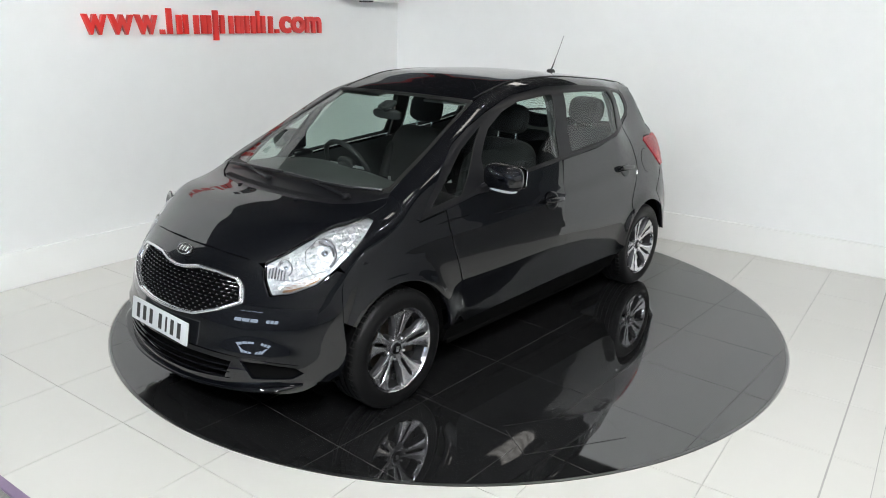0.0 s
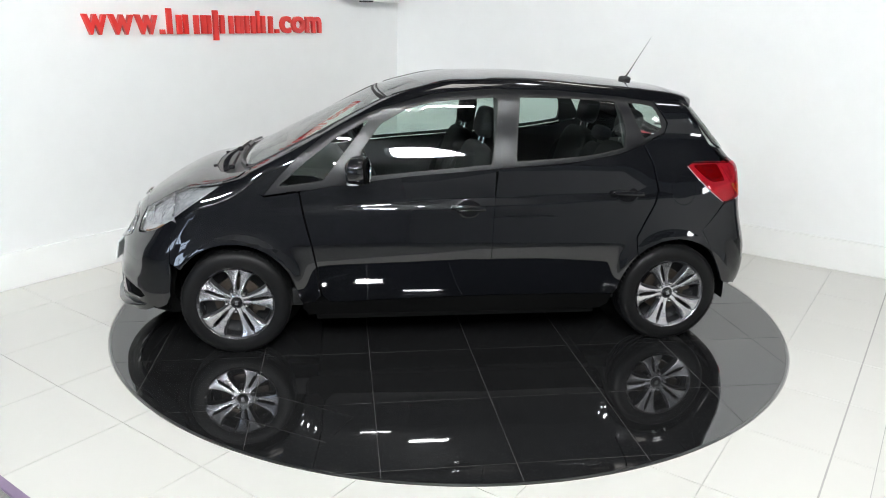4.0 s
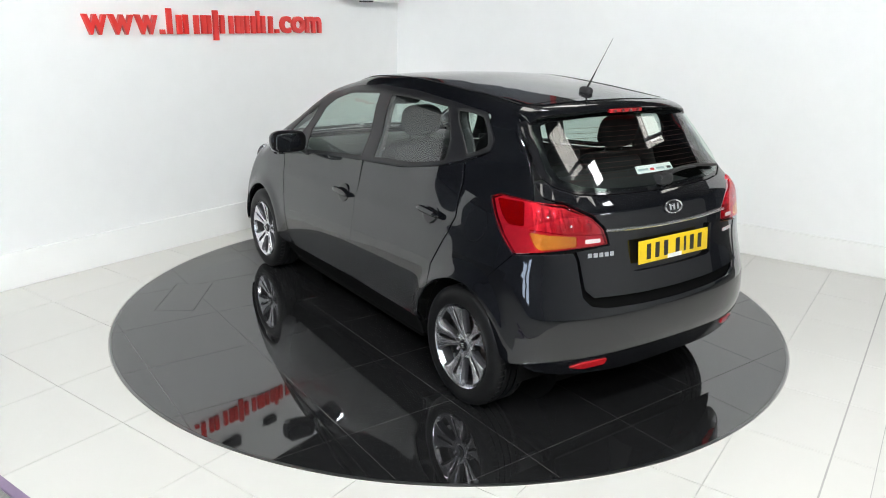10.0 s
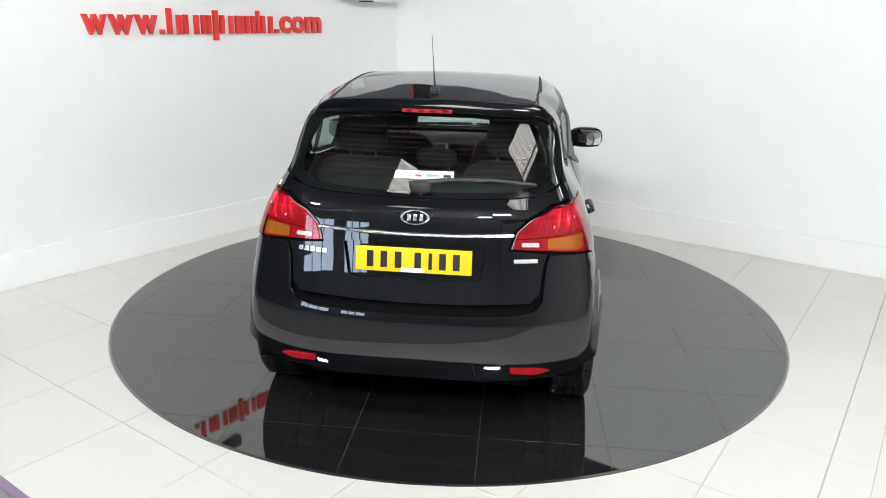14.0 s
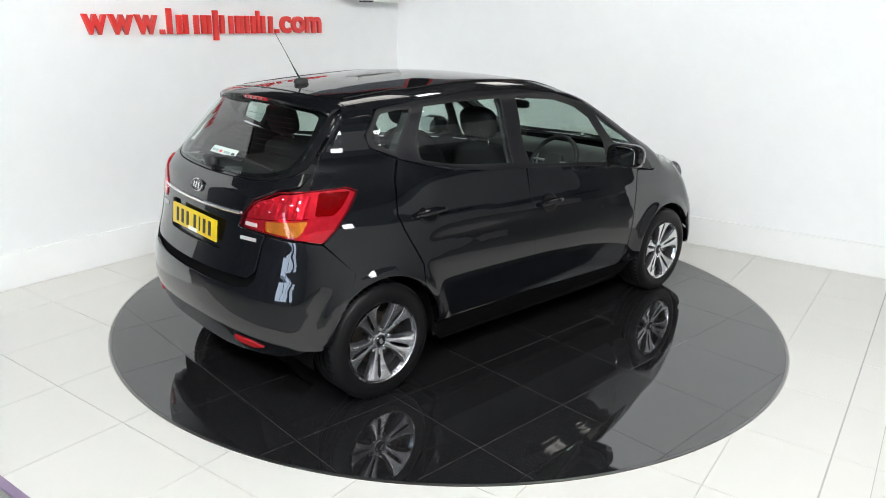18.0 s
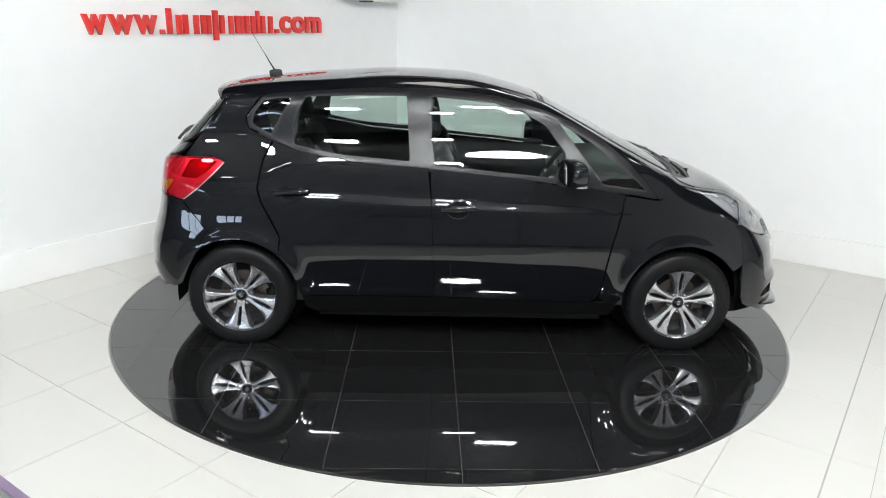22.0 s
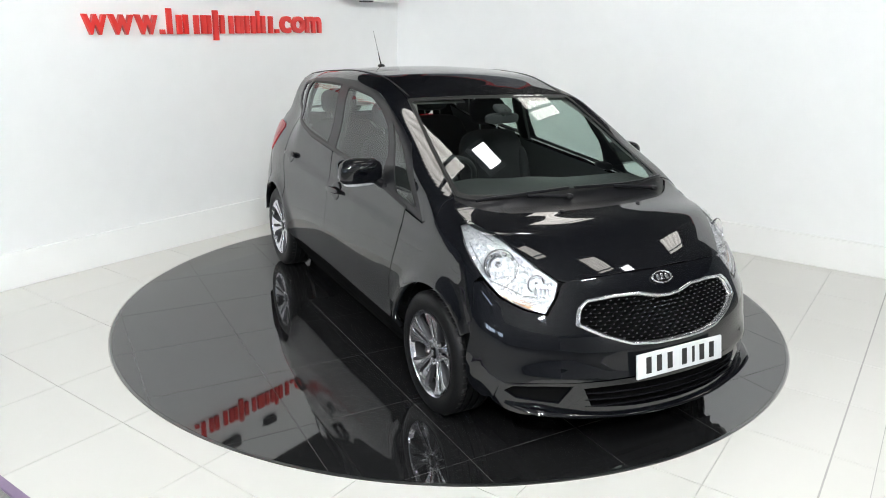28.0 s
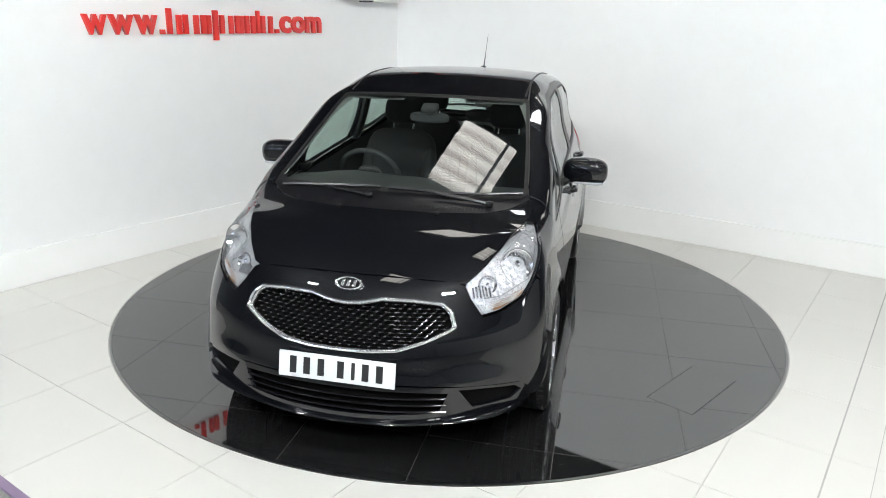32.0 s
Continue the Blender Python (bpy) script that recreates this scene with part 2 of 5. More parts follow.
def tube_bm(points, radius, n=8, bm=None, flat=1.0):
    """A round bar along a line of points; radius may be one per point."""
    bm = bm or bmesh.new()
    pts = [Vector(p) for p in points]
    rad = radius if isinstance(radius, (list, tuple)) else [radius] * len(pts)
    rings = []
    for i, p in enumerate(pts):
        d = (pts[min(i + 1, len(pts) - 1)] - pts[max(i - 1, 0)]).normalized()
        a = d.cross(Vector((0, 0, 1)))
        a = a.normalized() if a.length > 1e-3 else Vector((1, 0, 0))
        b = d.cross(a).normalized()
        rings.append([bm.verts.new(p + (a * math.cos(2 * math.pi * j / n) + b * math.sin(2 * math.pi * j / n) * flat) * rad[i]) for j in range(n)])
    for p, q in zip(rings, rings[1:]):
        for j in range(n):
            bm.faces.new((p[j], p[(j + 1) % n], q[(j + 1) % n], q[j]))
    bm.faces.new(rings[0][::-1])
    bm.faces.new(rings[-1])
    return bm


def lathe_bm(profile, n=64, bm=None, closed=False):
    """Turns (radius, y) pairs round the y axis."""
    bm = bm or bmesh.new()
    rings = [[bm.verts.new((r * math.cos(2 * math.pi * j / n), y, r * math.sin(2 * math.pi * j / n))) for j in range(n)] for r, y in profile]
    pairs = list(zip(rings, rings[1:])) + ([(rings[-1], rings[0])] if closed else [])
    for a, b in pairs:
        for j in range(n):
            bm.faces.new((a[j], a[(j + 1) % n], b[(j + 1) % n], b[j]))
    return bm


# ---- the car's outer form: x forward, y to the car's left, z up, origin on the floor between the axles ----
def curve(pairs):
    """A smooth monotone cubic through a few (position, value) pairs."""
    xs = np.array([p[0] for p in pairs], float)
    ys = np.array([p[1] for p in pairs], float)
    h, d = np.diff(xs), np.diff(ys) / np.diff(xs)
    m = np.zeros(len(xs))
    m[0], m[-1] = d[0], d[-1]
    for i in range(1, len(xs) - 1):
        if d[i - 1] * d[i] > 0:
            w1, w2 = 2 * h[i] + h[i - 1], h[i] + 2 * h[i - 1]
            m[i] = (w1 + w2) / (w1 / d[i - 1] + w2 / d[i])

    def f(v):
        v = np.clip(np.asarray(v, float), xs[0], xs[-1])
        i = np.clip(np.searchsorted(xs, v) - 1, 0, len(h) - 1)
        t = (v - xs[i]) / h[i]
        return ((2 * t ** 3 - 3 * t ** 2 + 1) * ys[i] + (t ** 3 - 2 * t ** 2 + t) * h[i] * m[i]
                + (3 * t ** 2 - 2 * t ** 3) * ys[i + 1] + (t ** 3 - t ** 2) * h[i] * m[i + 1])
    return f


AXLE, HUB_Z = 1.308, 0.305
side_by_z = curve([(0.12, 0.769), (0.18, 0.835), (0.26, 0.869), (0.4, 0.890), (0.62, 0.880), (0.8, 0.853), (0.93, 0.831), (1.08, 0.792), (1.25, 0.722), (1.4, 0.689), (1.5, 0.652), (1.64, 0.578)])
taper_low = curve([(-2, 0.131), (-1.75, 0.066), (-1.5, 0.016), (-1.2, 0.001), (-0.6, 0.008), (0.6, 0.015), (1.2, 0.021), (1.5, 0.039), (1.8, 0.066), (2.1, 0.143)])
taper_high = curve([(-1.9, 0.166), (-1.5, 0.074), (-1.2, 0.046), (-0.9, -0.010), (-0.4, -0.013), (0.3, 0.005), (0.9, -0.011), (1.3, 0.017), (2, 0.061)])
blend_up = curve([(0.8, 0), (1.0, 0.3), (1.25, 1), (1.6, 1.0)])
top_centre = curve([(-2.1, 1.429), (-1.75, 1.487), (-1.5, 1.514), (-1.2, 1.547), (-0.8, 1.581), (-0.4, 1.601), (0, 1.586), (0.3, 1.526), (0.45, 1.482), (0.6, 1.4165), (0.9, 1.2695), (1.2, 1.1225), (1.3, 1.070), (1.42, 1.027), (1.6, 0.987), (1.8, 0.903), (1.95, 0.843), (2.2, 0.701)])
top_crown = curve([(-1.9, 0.090), (-1, 0.094), (0.2, 0.058), (0.9, 0.097), (1.25, 0.089), (1.6, 0.065), (2.1, 0.091)])
front_by_z = curve([(0.12, 1.990), (0.18, 2.072), (0.24, 2.129), (0.34, 2.126), (0.46, 2.102), (0.58, 2.076), (0.68, 2.021), (0.78, 1.954), (0.86, 1.881), (1, 1.755)])
rear_by_z = curve([(0.16, -1.815), (0.24, -1.888), (0.34, -1.939), (0.48, -1.971), (0.6, -1.961), (0.66, -1.944), (0.8, -1.902), (0.98, -1.868), (1.07, -1.848), (1.14, -1.778), (1.3, -1.621), (1.45, -1.482), (1.6, -1.399)])
corner_r = curve([(-1.8, 0.07), (-0.5, 0.10), (0.25, 0.08), (0.5, 0.035), (1.1, 0.035), (1.3, 0.08), (1.6, 0.12), (2.1, 0.14)])


def rounded(a, b, r):
    """Where two half-spaces meet in an edge of radius r; positive inside."""
    return r - np.hypot(np.maximum(r - a, 0), np.maximum(r - b, 0)) + np.maximum(np.minimum(a, b) - r, 0)


def half_width(x, z):
    k = blend_up(z)
    y = side_by_z(z) - taper_low(x) * (1 - k) - taper_high(x) * k
    for ax in (AXLE, -AXLE):
        rr = np.hypot(x - ax, z - HUB_Z)
        y = y + 0.016 * np.exp(-((rr - 0.365) / 0.05) ** 2) * (z > 0.1)
    # below a soft break the doors fall away inwards, down to the sill
    d = 0.572 - 0.03 * np.maximum(x, 0) - 0.02 * np.maximum(-0.6 - x, 0) - z
    fall = np.minimum(0.5 * (d + np.sqrt(d * d + 0.0003)), 0.30)
    y = y - 0.165 * fall / (1 + np.exp((np.abs(x + 0.03) - 0.90 - 0.12 * np.clip((0.37 - z) / 0.07, 0, 1)) / 0.022))
    crease = 0.855 + 0.075 * (0.9 - x) / 2.0
    y = y + 0.007 * np.tanh((crease - z) / 0.018) * np.exp(-((x + 0.1) / 1.1) ** 4) * np.exp(-((z - crease) / 0.14) ** 2)
    return y


def inside(x, y, z):
    ay = np.abs(y)
    side = (half_width(x, z) - ay) * 0.93
    top = (top_centre(x) - top_crown(x) * ay ** 2 - 0.06 * ay ** 6 - z) * 0.93
    front = front_by_z(z) - 0.341 * ay ** 2 - 0.238 * ay ** 4 - x
    front = front + 0.013 * np.exp(-((ay - 0.57) / 0.10) ** 2 - ((z - 0.425) / 0.038) ** 2)
    rear = x - rear_by_z(z) - 0.132 * ay ** 2 - 0.247 * ay ** 4
    d = rounded(side, top, corner_r(x))
    d = rounded(d, front, 0.07)
    d = rounded(d, rear * 0.93, 0.04)
    return np.minimum(d, z - 0.13)


def cast(origin, way, reach=3.0):
    """The outermost point of the body along each ray that starts inside it."""
    lo, hi = np.zeros(len(origin)), np.full(len(origin), reach)
    for _ in range(24):
        mid = (lo + hi) / 2
        p = origin + way * mid[:, None]
        ins = inside(p[:, 0], p[:, 1], p[:, 2]) > 0
        lo, hi = np.where(ins, mid, lo), np.where(ins, hi, mid)
    return origin + way * lo[:, None]


def normals_at(p):
    e, g = 0.004, np.zeros_like(p)
    for i in range(3):
        a, b = p.copy(), p.copy()
        a[:, i] += e
        b[:, i] -= e
        g[:, i] = inside(b[:, 0], b[:, 1], b[:, 2]) - inside(a[:, 0], a[:, 1], a[:, 2])
    return g / np.maximum(np.linalg.norm(g, axis=1), 1e-9)[:, None]


def rays(kind, ab):
    """Rays for a flat drawing: 'left' and 'right' (x, z), 'top' (x, y), 'front' and 'rear' (angle in degrees, z)."""
    a, b = ab[:, 0], ab[:, 1]
    o, w = np.zeros((len(ab), 3)), np.zeros((len(ab), 3))
    if kind in ("left", "right"):
        o[:, 0], o[:, 2], w[:, 1] = a, b, 1 if kind == "left" else -1
    elif kind in ("hoop", "hoop_right"):
        o[:, 0], o[:, 2] = a, 0.9
        w[:, 1], w[:, 2] = np.cos(b / 0.62) * (1 if kind == "hoop" else -1), np.sin(b / 0.62)
    elif kind == "top":
        o[:, 0], o[:, 1], o[:, 2], w[:, 2] = a, b, 0.62, 1
    else:
        s = 1 if kind == "front" else -1
        o[:, 0], o[:, 2] = s * 1.0, b
        w[:, 0], w[:, 1] = s * np.cos(np.radians(a)), np.sin(np.radians(a))
    return o, w


from mathutils.geometry import delaunay_2d_cdt


def softened(poly, r, steps=4):
    """The outline with its corners rounded."""
    out, n = [], len(poly)
    for i in range(n):
        a, p, c = (Vector(poly[(i + k) % n]) for k in (-1, 0, 1))
        da, dc = (a - p), (c - p)
        t = min(r, da.length * 0.45, dc.length * 0.45)
        a, c = p + da.normalized() * t, p + dc.normalized() * t
        for s in range(steps + 1):
            w = s / steps
            out.append(tuple(a * (1 - w) ** 2 + p * 2 * w * (1 - w) + c * w * w))
    return out


def shrunk(poly, gap, stretch):
    """The outline pulled in by a gap; stretch turns its first axis into metres."""
    p = np.array(poly, float) * (stretch, 1)
    n = len(p)
    area = sum(p[i][0] * p[(i + 1) % n][1] - p[(i + 1) % n][0] * p[i][1] for i in range(n))
    out = []
    for i in range(n):
        d1, d2 = p[i] - p[i - 1], p[(i + 1) % n] - p[i]
        n1, n2 = np.array((-d1[1], d1[0])) / max(np.linalg.norm(d1), 1e-9), np.array((-d2[1], d2[0])) / max(np.linalg.norm(d2), 1e-9)
        m = n1 + n2
        k = max(m @ m / 2, 0.35)
        out.append(p[i] + m / k * gap * (1 if area > 0 else -1))
    return np.array(out) / (stretch, 1)


def within(p, poly):
    """Which points lie in the outline."""
    x, y, q = p[:, 0], p[:, 1], np.asarray(poly)
    ins = np.zeros(len(p), bool)
    j = len(q) - 1
    for i in range(len(q)):
        hit = ((q[i, 1] > y) != (q[j, 1] > y)) & (x < (q[j, 0] - q[i, 0]) * (y - q[i, 1]) / (q[j, 1] - q[i, 1] + 1e-12) + q[i, 0])
        ins ^= hit
        j = i
    return ins


def filled(outer, holes, step):
    """Triangles that fill an outline with holes, evenly spread."""
    verts, edges = [], []
    for ring in [outer] + list(holes):
        ring = np.asarray(ring, float)
        start = len(verts)
        for i in range(len(ring)):
            a, b = ring[i], ring[(i + 1) % len(ring)]
            for s in range(max(1, math.ceil(np.linalg.norm(b - a) / step))):
                verts.append(a + (b - a) * s / max(1, math.ceil(np.linalg.norm(b - a) / step)))
        edges += [(i, i + 1) for i in range(start, len(verts) - 1)] + [(len(verts) - 1, start)]
    rim = np.array(verts)
    lo, hi = rim.min(0), rim.max(0)
    gx, gy = np.meshgrid(np.arange(lo[0] + step / 2, hi[0], step), np.arange(lo[1] + step / 2, hi[1], step * 0.87))
    gx = gx + (np.arange(len(gx)) % 2)[:, None] * step / 2
    g = np.stack([gx.ravel(), gy.ravel()], 1)
    g = g[within(g, outer)]
    for h in holes:
        g = g[~within(g, h)]
    if len(g):
        g = g[np.array([np.min(np.sum((rim - q) ** 2, 1)) > (0.45 * step) ** 2 for q in g], bool)]
    v2, _, f2, *_ = delaunay_2d_cdt([Vector(v) for v in verts] + [Vector(q) for q in g], edges, [], 0, 1e-7)
    v2 = np.array([tuple(v) for v in v2])
    f2 = np.array([f for f in f2 if len(f) == 3])
    c = v2[f2].mean(1)
    keep = within(c, outer)
    for h in holes:
        keep &= ~within(c, h)
    return v2, f2[keep]


STRETCH = {"left": 1.0, "right": 1.0, "top": 1.0, "front": 0.0165, "rear": 0.0150, "hoop": 1.0, "hoop_right": 1.0}


def patch(name, kind, outline, material, parent, label="", lift=0.0, depth=0.010, step=0.045, gap=0.0, holes=(), soft=0.0, hole_gap=0.0, even=False):
    """A piece of the car's skin: a flat drawing cast onto the body's form, with edges that fold inwards."""
    k = STRETCH[kind]
    outer = np.array(softened([(a * k, b) for a, b in outline], soft) if soft else [(a * k, b) for a, b in outline])
    if gap:
        outer = shrunk(outer, gap, 1.0)
    inner = []
    for h in holes:
        h = np.array(softened([(a * k, b) for a, b in h], soft) if soft else [(a * k, b) for a, b in h])
        inner.append(shrunk(h, -hole_gap, 1.0) if hole_gap else h)
    v2, tri = filled(outer, inner, step)
    o, w = rays(kind, v2 / (k, 1))
    p = cast(o, w)
    n = normals_at(p)
    if even:
        # one even sheet, as bent glass is: a low polynomial through the form
        i, a, b = (2, p[:, 0], p[:, 1] ** 2) if kind == "top" else (0, p[:, 2], p[:, 1] ** 2)
        terms = [np.ones_like(a), a, a * a, b, a * b, b * b]
        co = np.linalg.lstsq(np.stack(terms, 1), p[:, i], rcond=None)[0]
        p[:, i] = np.stack(terms, 1) @ co
        bow = 0.0 if even is True else even
        mid = a.mean()
        p[:, i] -= bow * (0.02 - (a - mid) ** 2)
        da, db = co[1] + 2 * co[2] * a + co[4] * b + 2 * bow * (a - mid), (co[3] + co[4] * a + 2 * co[5] * b) * 2 * p[:, 1]
        n = np.stack([-da, -db, np.ones_like(a)], 1) if kind == "top" else np.stack([-np.ones_like(a), db, da], 1)
        n = n / np.linalg.norm(n, axis=1)[:, None]
    p = p + n * lift
    fn = np.cross(p[tri[:, 1]] - p[tri[:, 0]], p[tri[:, 2]] - p[tri[:, 0]])
    flip = np.sum(fn * n[tri[:, 0]], 1) < 0
    tri[flip] = tri[flip][:, ::-1]
    count = {}
    for f in tri:
        for a, b in ((f[0], f[1]), (f[1], f[2]), (f[2], f[0])):
            count[(a, b)] = 1
    rim = [(a, b) for a, b in count if (b, a) not in count]
    verts, norms, faces = list(p), list(n), [tuple(f) for f in tri]
    if depth:
        for a, b in rim:
            out = np.cross(p[b] - p[a], n[a])
            out = out / max(np.linalg.norm(out), 1e-9)
            i = len(verts)
            verts += [p[a], p[b], p[b] - n[b] * depth, p[a] - n[a] * depth]
            norms += [(out + n[a] * 0.8) / 1.28] * 2 + [out] * 2
            faces.append((i + 3, i + 2, i + 1, i))
    return mesh_object(name, verts, faces, material, parent, label, np.array(norms))


def on_body(kind, a, b, lift=0.0):
    o, w = rays(kind, np.array([[a, b]], float))
    p = cast(o, w)
    n = normals_at(p)
    return Vector((p + n * lift)[0]), Vector(n[0])


def many_on_body(kind, pts, lift=0.0):
    """Like on_body for many drawing points at once; lift may be one per point."""
    o, w = rays(kind, np.array(pts, float))
    p = cast(o, w)
    return [Vector(q) for q in p + normals_at(p) * np.broadcast_to(np.asarray(lift, float), (len(p),))[:, None]]


def to_hoop(kind, pts):
    """Outline points of another drawing as (x, angle-height) of the hoop drawing."""
    return [(p.x, math.atan2(p.z - 0.9, abs(p.y)) * 0.62) for p in many_on_body(kind, pts)]


def mirrored(half):
    """A drawing that is the same on both sides, from its half with angles of 0 and more."""
    return list(half) + [(-a, b) for a, b in half[::-1] if abs(a) > 1e-6]


def flipped(poly, s):
    return [(a * s, b) for a, b in poly]


def dense(pts, step=0.025):
    """A line with more points on it."""
    out = [tuple(pts[0])]
    for a, b in zip(pts, pts[1:]):
        n = max(1, math.ceil(math.hypot(b[0] - a[0], b[1] - a[1]) / step))
        out += [(a[0] + (b[0] - a[0]) * i / n, a[1] + (b[1] - a[1]) * i / n) for i in range(1, n + 1)]
    return out


# ---- the bay: two white walls, skirting, tiled floor ----
def room_box(name, u0, u1, v0, v1, z0, z1, material, parent=None, label="", bevel=0.0, category="", kind=""):
    bm = box_bm(u0, u1, v0, v1, z0, z1, bevel)
    ob = part(name, bm, material, parent, label, smooth=bevel > 0)
    if parent is None:
        ob.matrix_basis = ROOM
    return tagged(ob, "", category, "", kind)


WALL_H, WALL_END = 2.62, 2.98
room_box("wall_left", WALL_U - 0.15, WALL_U, -2.5, WALL_V + 0.15, 0, WALL_H, WHITE_WALL, label="smooth white painted partition wall of the bay", kind="structure")
room_box("wall_back", WALL_U, WALL_END, WALL_V, WALL_V + 0.15, 0, WALL_H, WHITE_WALL, label="smooth white painted partition wall of the bay", kind="structure")
room_box("baseboard_left", WALL_U, WALL_U + 0.022, -2.5, WALL_V - 0.022, 0.001, 0.265, WHITE_SKIRT, label="tall white painted skirting board", bevel=0.004, kind="structure")
room_box("baseboard_back", WALL_U, WALL_END, WALL_V - 0.022, WALL_V, 0.001, 0.262, WHITE_SKIRT, label="tall white painted skirting board", bevel=0.004, kind="structure")

DISC_R, TILE = 2.237, 0.602
floor = room_box("floor", -2.75, 9.4, -2.93, 2.75, -0.12, -0.006, GROUT, label="grey grouted bed of the white tiled floor", kind="structure")
room_box("carpet", -9.4, 9.4, -9.4, -2.972, -0.12, 0.001, CARPET, label="beige flecked carpet beside the tiled bay", kind="structure")
room_box("trim", -9.4, 9.4, -2.972, -2.93, -0.02, 0.010, PURPLE, label="purple metal edging strip of the tiled floor", bevel=0.004, kind="structure")

# floor tiles, 600 mm, the ones round the turntable cut to its circle
tile_bm = bmesh.new()
half = TILE / 2 - 0.0016
box_bm(-half, half, -half, half, -0.02, 0.0, 0.0012, tile_bm)
tile_mesh = bpy.data.meshes.new("floor_tile")
tile_bm.to_mesh(tile_mesh)
tile_bm.free()
tile_mesh.materials.append(FLOOR_TILE)
ring = [((DISC_R + 0.008) * math.cos(2 * math.pi * i / 180), (DISC_R + 0.008) * math.sin(2 * math.pi * i / 180)) for i in range(180)]


def cut_tile(name, cx, cy, hx, hy, ring, inner, material, parent, x_lim=None, top=0.0):
    """A square tile, cut to the part inside or outside a circle, with edges."""
    sq = np.array([(cx - hx, cy - hy), (cx + hx, cy - hy), (cx + hx, cy + hy), (cx - hx, cy + hy)])
    verts = [Vector(v) for v in sq] + [Vector(v) for v in ring]
    edges = [(i, (i + 1) % 4) for i in range(4)] + [(4 + i, 4 + (i + 1) % len(ring)) for i in range(len(ring))]
    v2, _, f2, *_ = delaunay_2d_cdt(verts, edges, [], 0, 1e-6)
    v2 = np.array([tuple(v) for v in v2])
    f2 = np.array([f for f in f2 if len(f) == 3])
    c = v2[f2].mean(1)
    ok = within(c, sq) & (within(c, ring) if inner else ~within(c, ring))
    f2 = f2[ok]
    if not len(f2):
        return None
    used = sorted(set(f2.ravel()))
    back = {o: i for i, o in enumerate(used)}
    p = v2[used]
    tri = [tuple(back[i] for i in f) for f in f2]
    tri = [t if np.cross(p[t[1]] - p[t[0]], p[t[2]] - p[t[0]]) > 0 else t[::-1] for t in tri]
    have = {(f[k], f[(k + 1) % 3]) for f in tri for k in range(3)}
    n = len(p)
    verts = [(x, y, top) for x, y in p] + [(x, y, top - 0.02) for x, y in p]
    faces = tri + [(a, a + n, b + n, b) for a, b in have if (b, a) not in have]
    return mesh_object(name, verts, faces, material, parent)


for i in range(-5, 16):
    for j in range(-2, 9):
        u, v = -0.262 + TILE * (i + 0.5), -2.378 + TILE * (j + 0.5)
        u0, u1, v0, v1 = max(u - half, WALL_U + 0.008), min(u + half, 9.3), max(v - half, -2.928), min(v + half, WALL_V - 0.008)
        if u1 - u0 < 0.05 or v1 - v0 < 0.05:
            continue
        near = math.hypot(max(u0, min(0, u1)), max(v0, min(0, v1)))
        far = math.hypot(max(abs(u0), abs(u1)), max(abs(v0), abs(v1)))
        if far < DISC_R:
            continue
        if near > DISC_R + 0.02 and u1 - u0 > 2 * half - 0.001 and v1 - v0 > 2 * half - 0.001:
            t = new("tile", tile_mesh)
            t.parent, t.location = floor, (u, v, 0)
        else:
            cut_tile("tile", (u0 + u1) / 2, (v0 + v1) / 2, (u1 - u0) / 2, (v1 - v0) / 2, ring, False, FLOOR_TILE, floor)
room_box("movement_joint", 2.564, 2.572, -2.93, WALL_V - 0.024, -0.01, 0.0012, GROUT, floor)

# ---- the turning disc of polished black tiles ----
turntable = tagged(new("turntable"), "round turntable of polished black tiles, flush with the floor", "turntable")
rim = lathe_bm([(DISC_R - 0.012, -0.03), (DISC_R - 0.012, 0.0), (DISC_R, 0.0), (DISC_R + 0.001, -0.03)], 180)
bmesh.ops.rotate(rim, cent=(0, 0, 0), matrix=Matrix.Rotation(radians(90), 3, "X"), verts=rim.verts)
part("rim", rim, STEEL, turntable, "thin dark metal edge", angle=30)
bed = bmesh.new()
bmesh.ops.create_circle(bed, cap_ends=True, segments=180, radius=DISC_R - 0.012, matrix=Matrix.Translation((0, 0, -0.0007)))
part("tile_bed", bed, BLACK_GROUT, turntable, "grey joints between the tiles", smooth=False)
disc_ring = [((DISC_R - 0.013) * math.cos(2 * math.pi * i / 180), (DISC_R - 0.013) * math.sin(2 * math.pi * i / 180)) for i in range(180)]
for i in range(-5, 5):
    for j in range(-5, 5):
        x, y = -0.003 + 0.61 * (i + 0.5), 0.283 + 0.6 * (j + 0.5)
        cut_tile("tile", x, y, 0.3035, 0.2985, disc_ring, True, BLACK_TILE, turntable)
HATCH = pose(1.007, 1.580, 0, 0, 0, -31.6)
room_box("hatch_lid", -0.265, 0.265, -0.125, 0.125, -0.02, 0.0006, BLACK_TILE, turntable, "flush black service hatch").matrix_basis = HATCH
for x0, x1, y0, y1 in ((-0.265, 0.265, 0.125, 0.130), (-0.265, 0.265, -0.130, -0.125), (0.265, 0.2675, -0.09, 0.125), (-0.2665, -0.265, -0.125, 0.06)):
    room_box("hatch_joint", x0, x1, y0, y1, -0.01, 0.0006, INK, turntable, "dark open joint").matrix_basis = HATCH

# ---- red lettering on the wall: the name is given as plain bars ----
sign = tagged(new("wall_sign"), "red raised lettering fixed to the white wall", "sign")
sign.matrix_basis = ROOM @ pose(WALL_U, 0, 0)


def sign_bar(v0, v1, z0, z1):
    part("letter_bar", box_bm(0.004, 0.034, v0, v1, z0, z1, 0.004), RED_LETTER, sign)


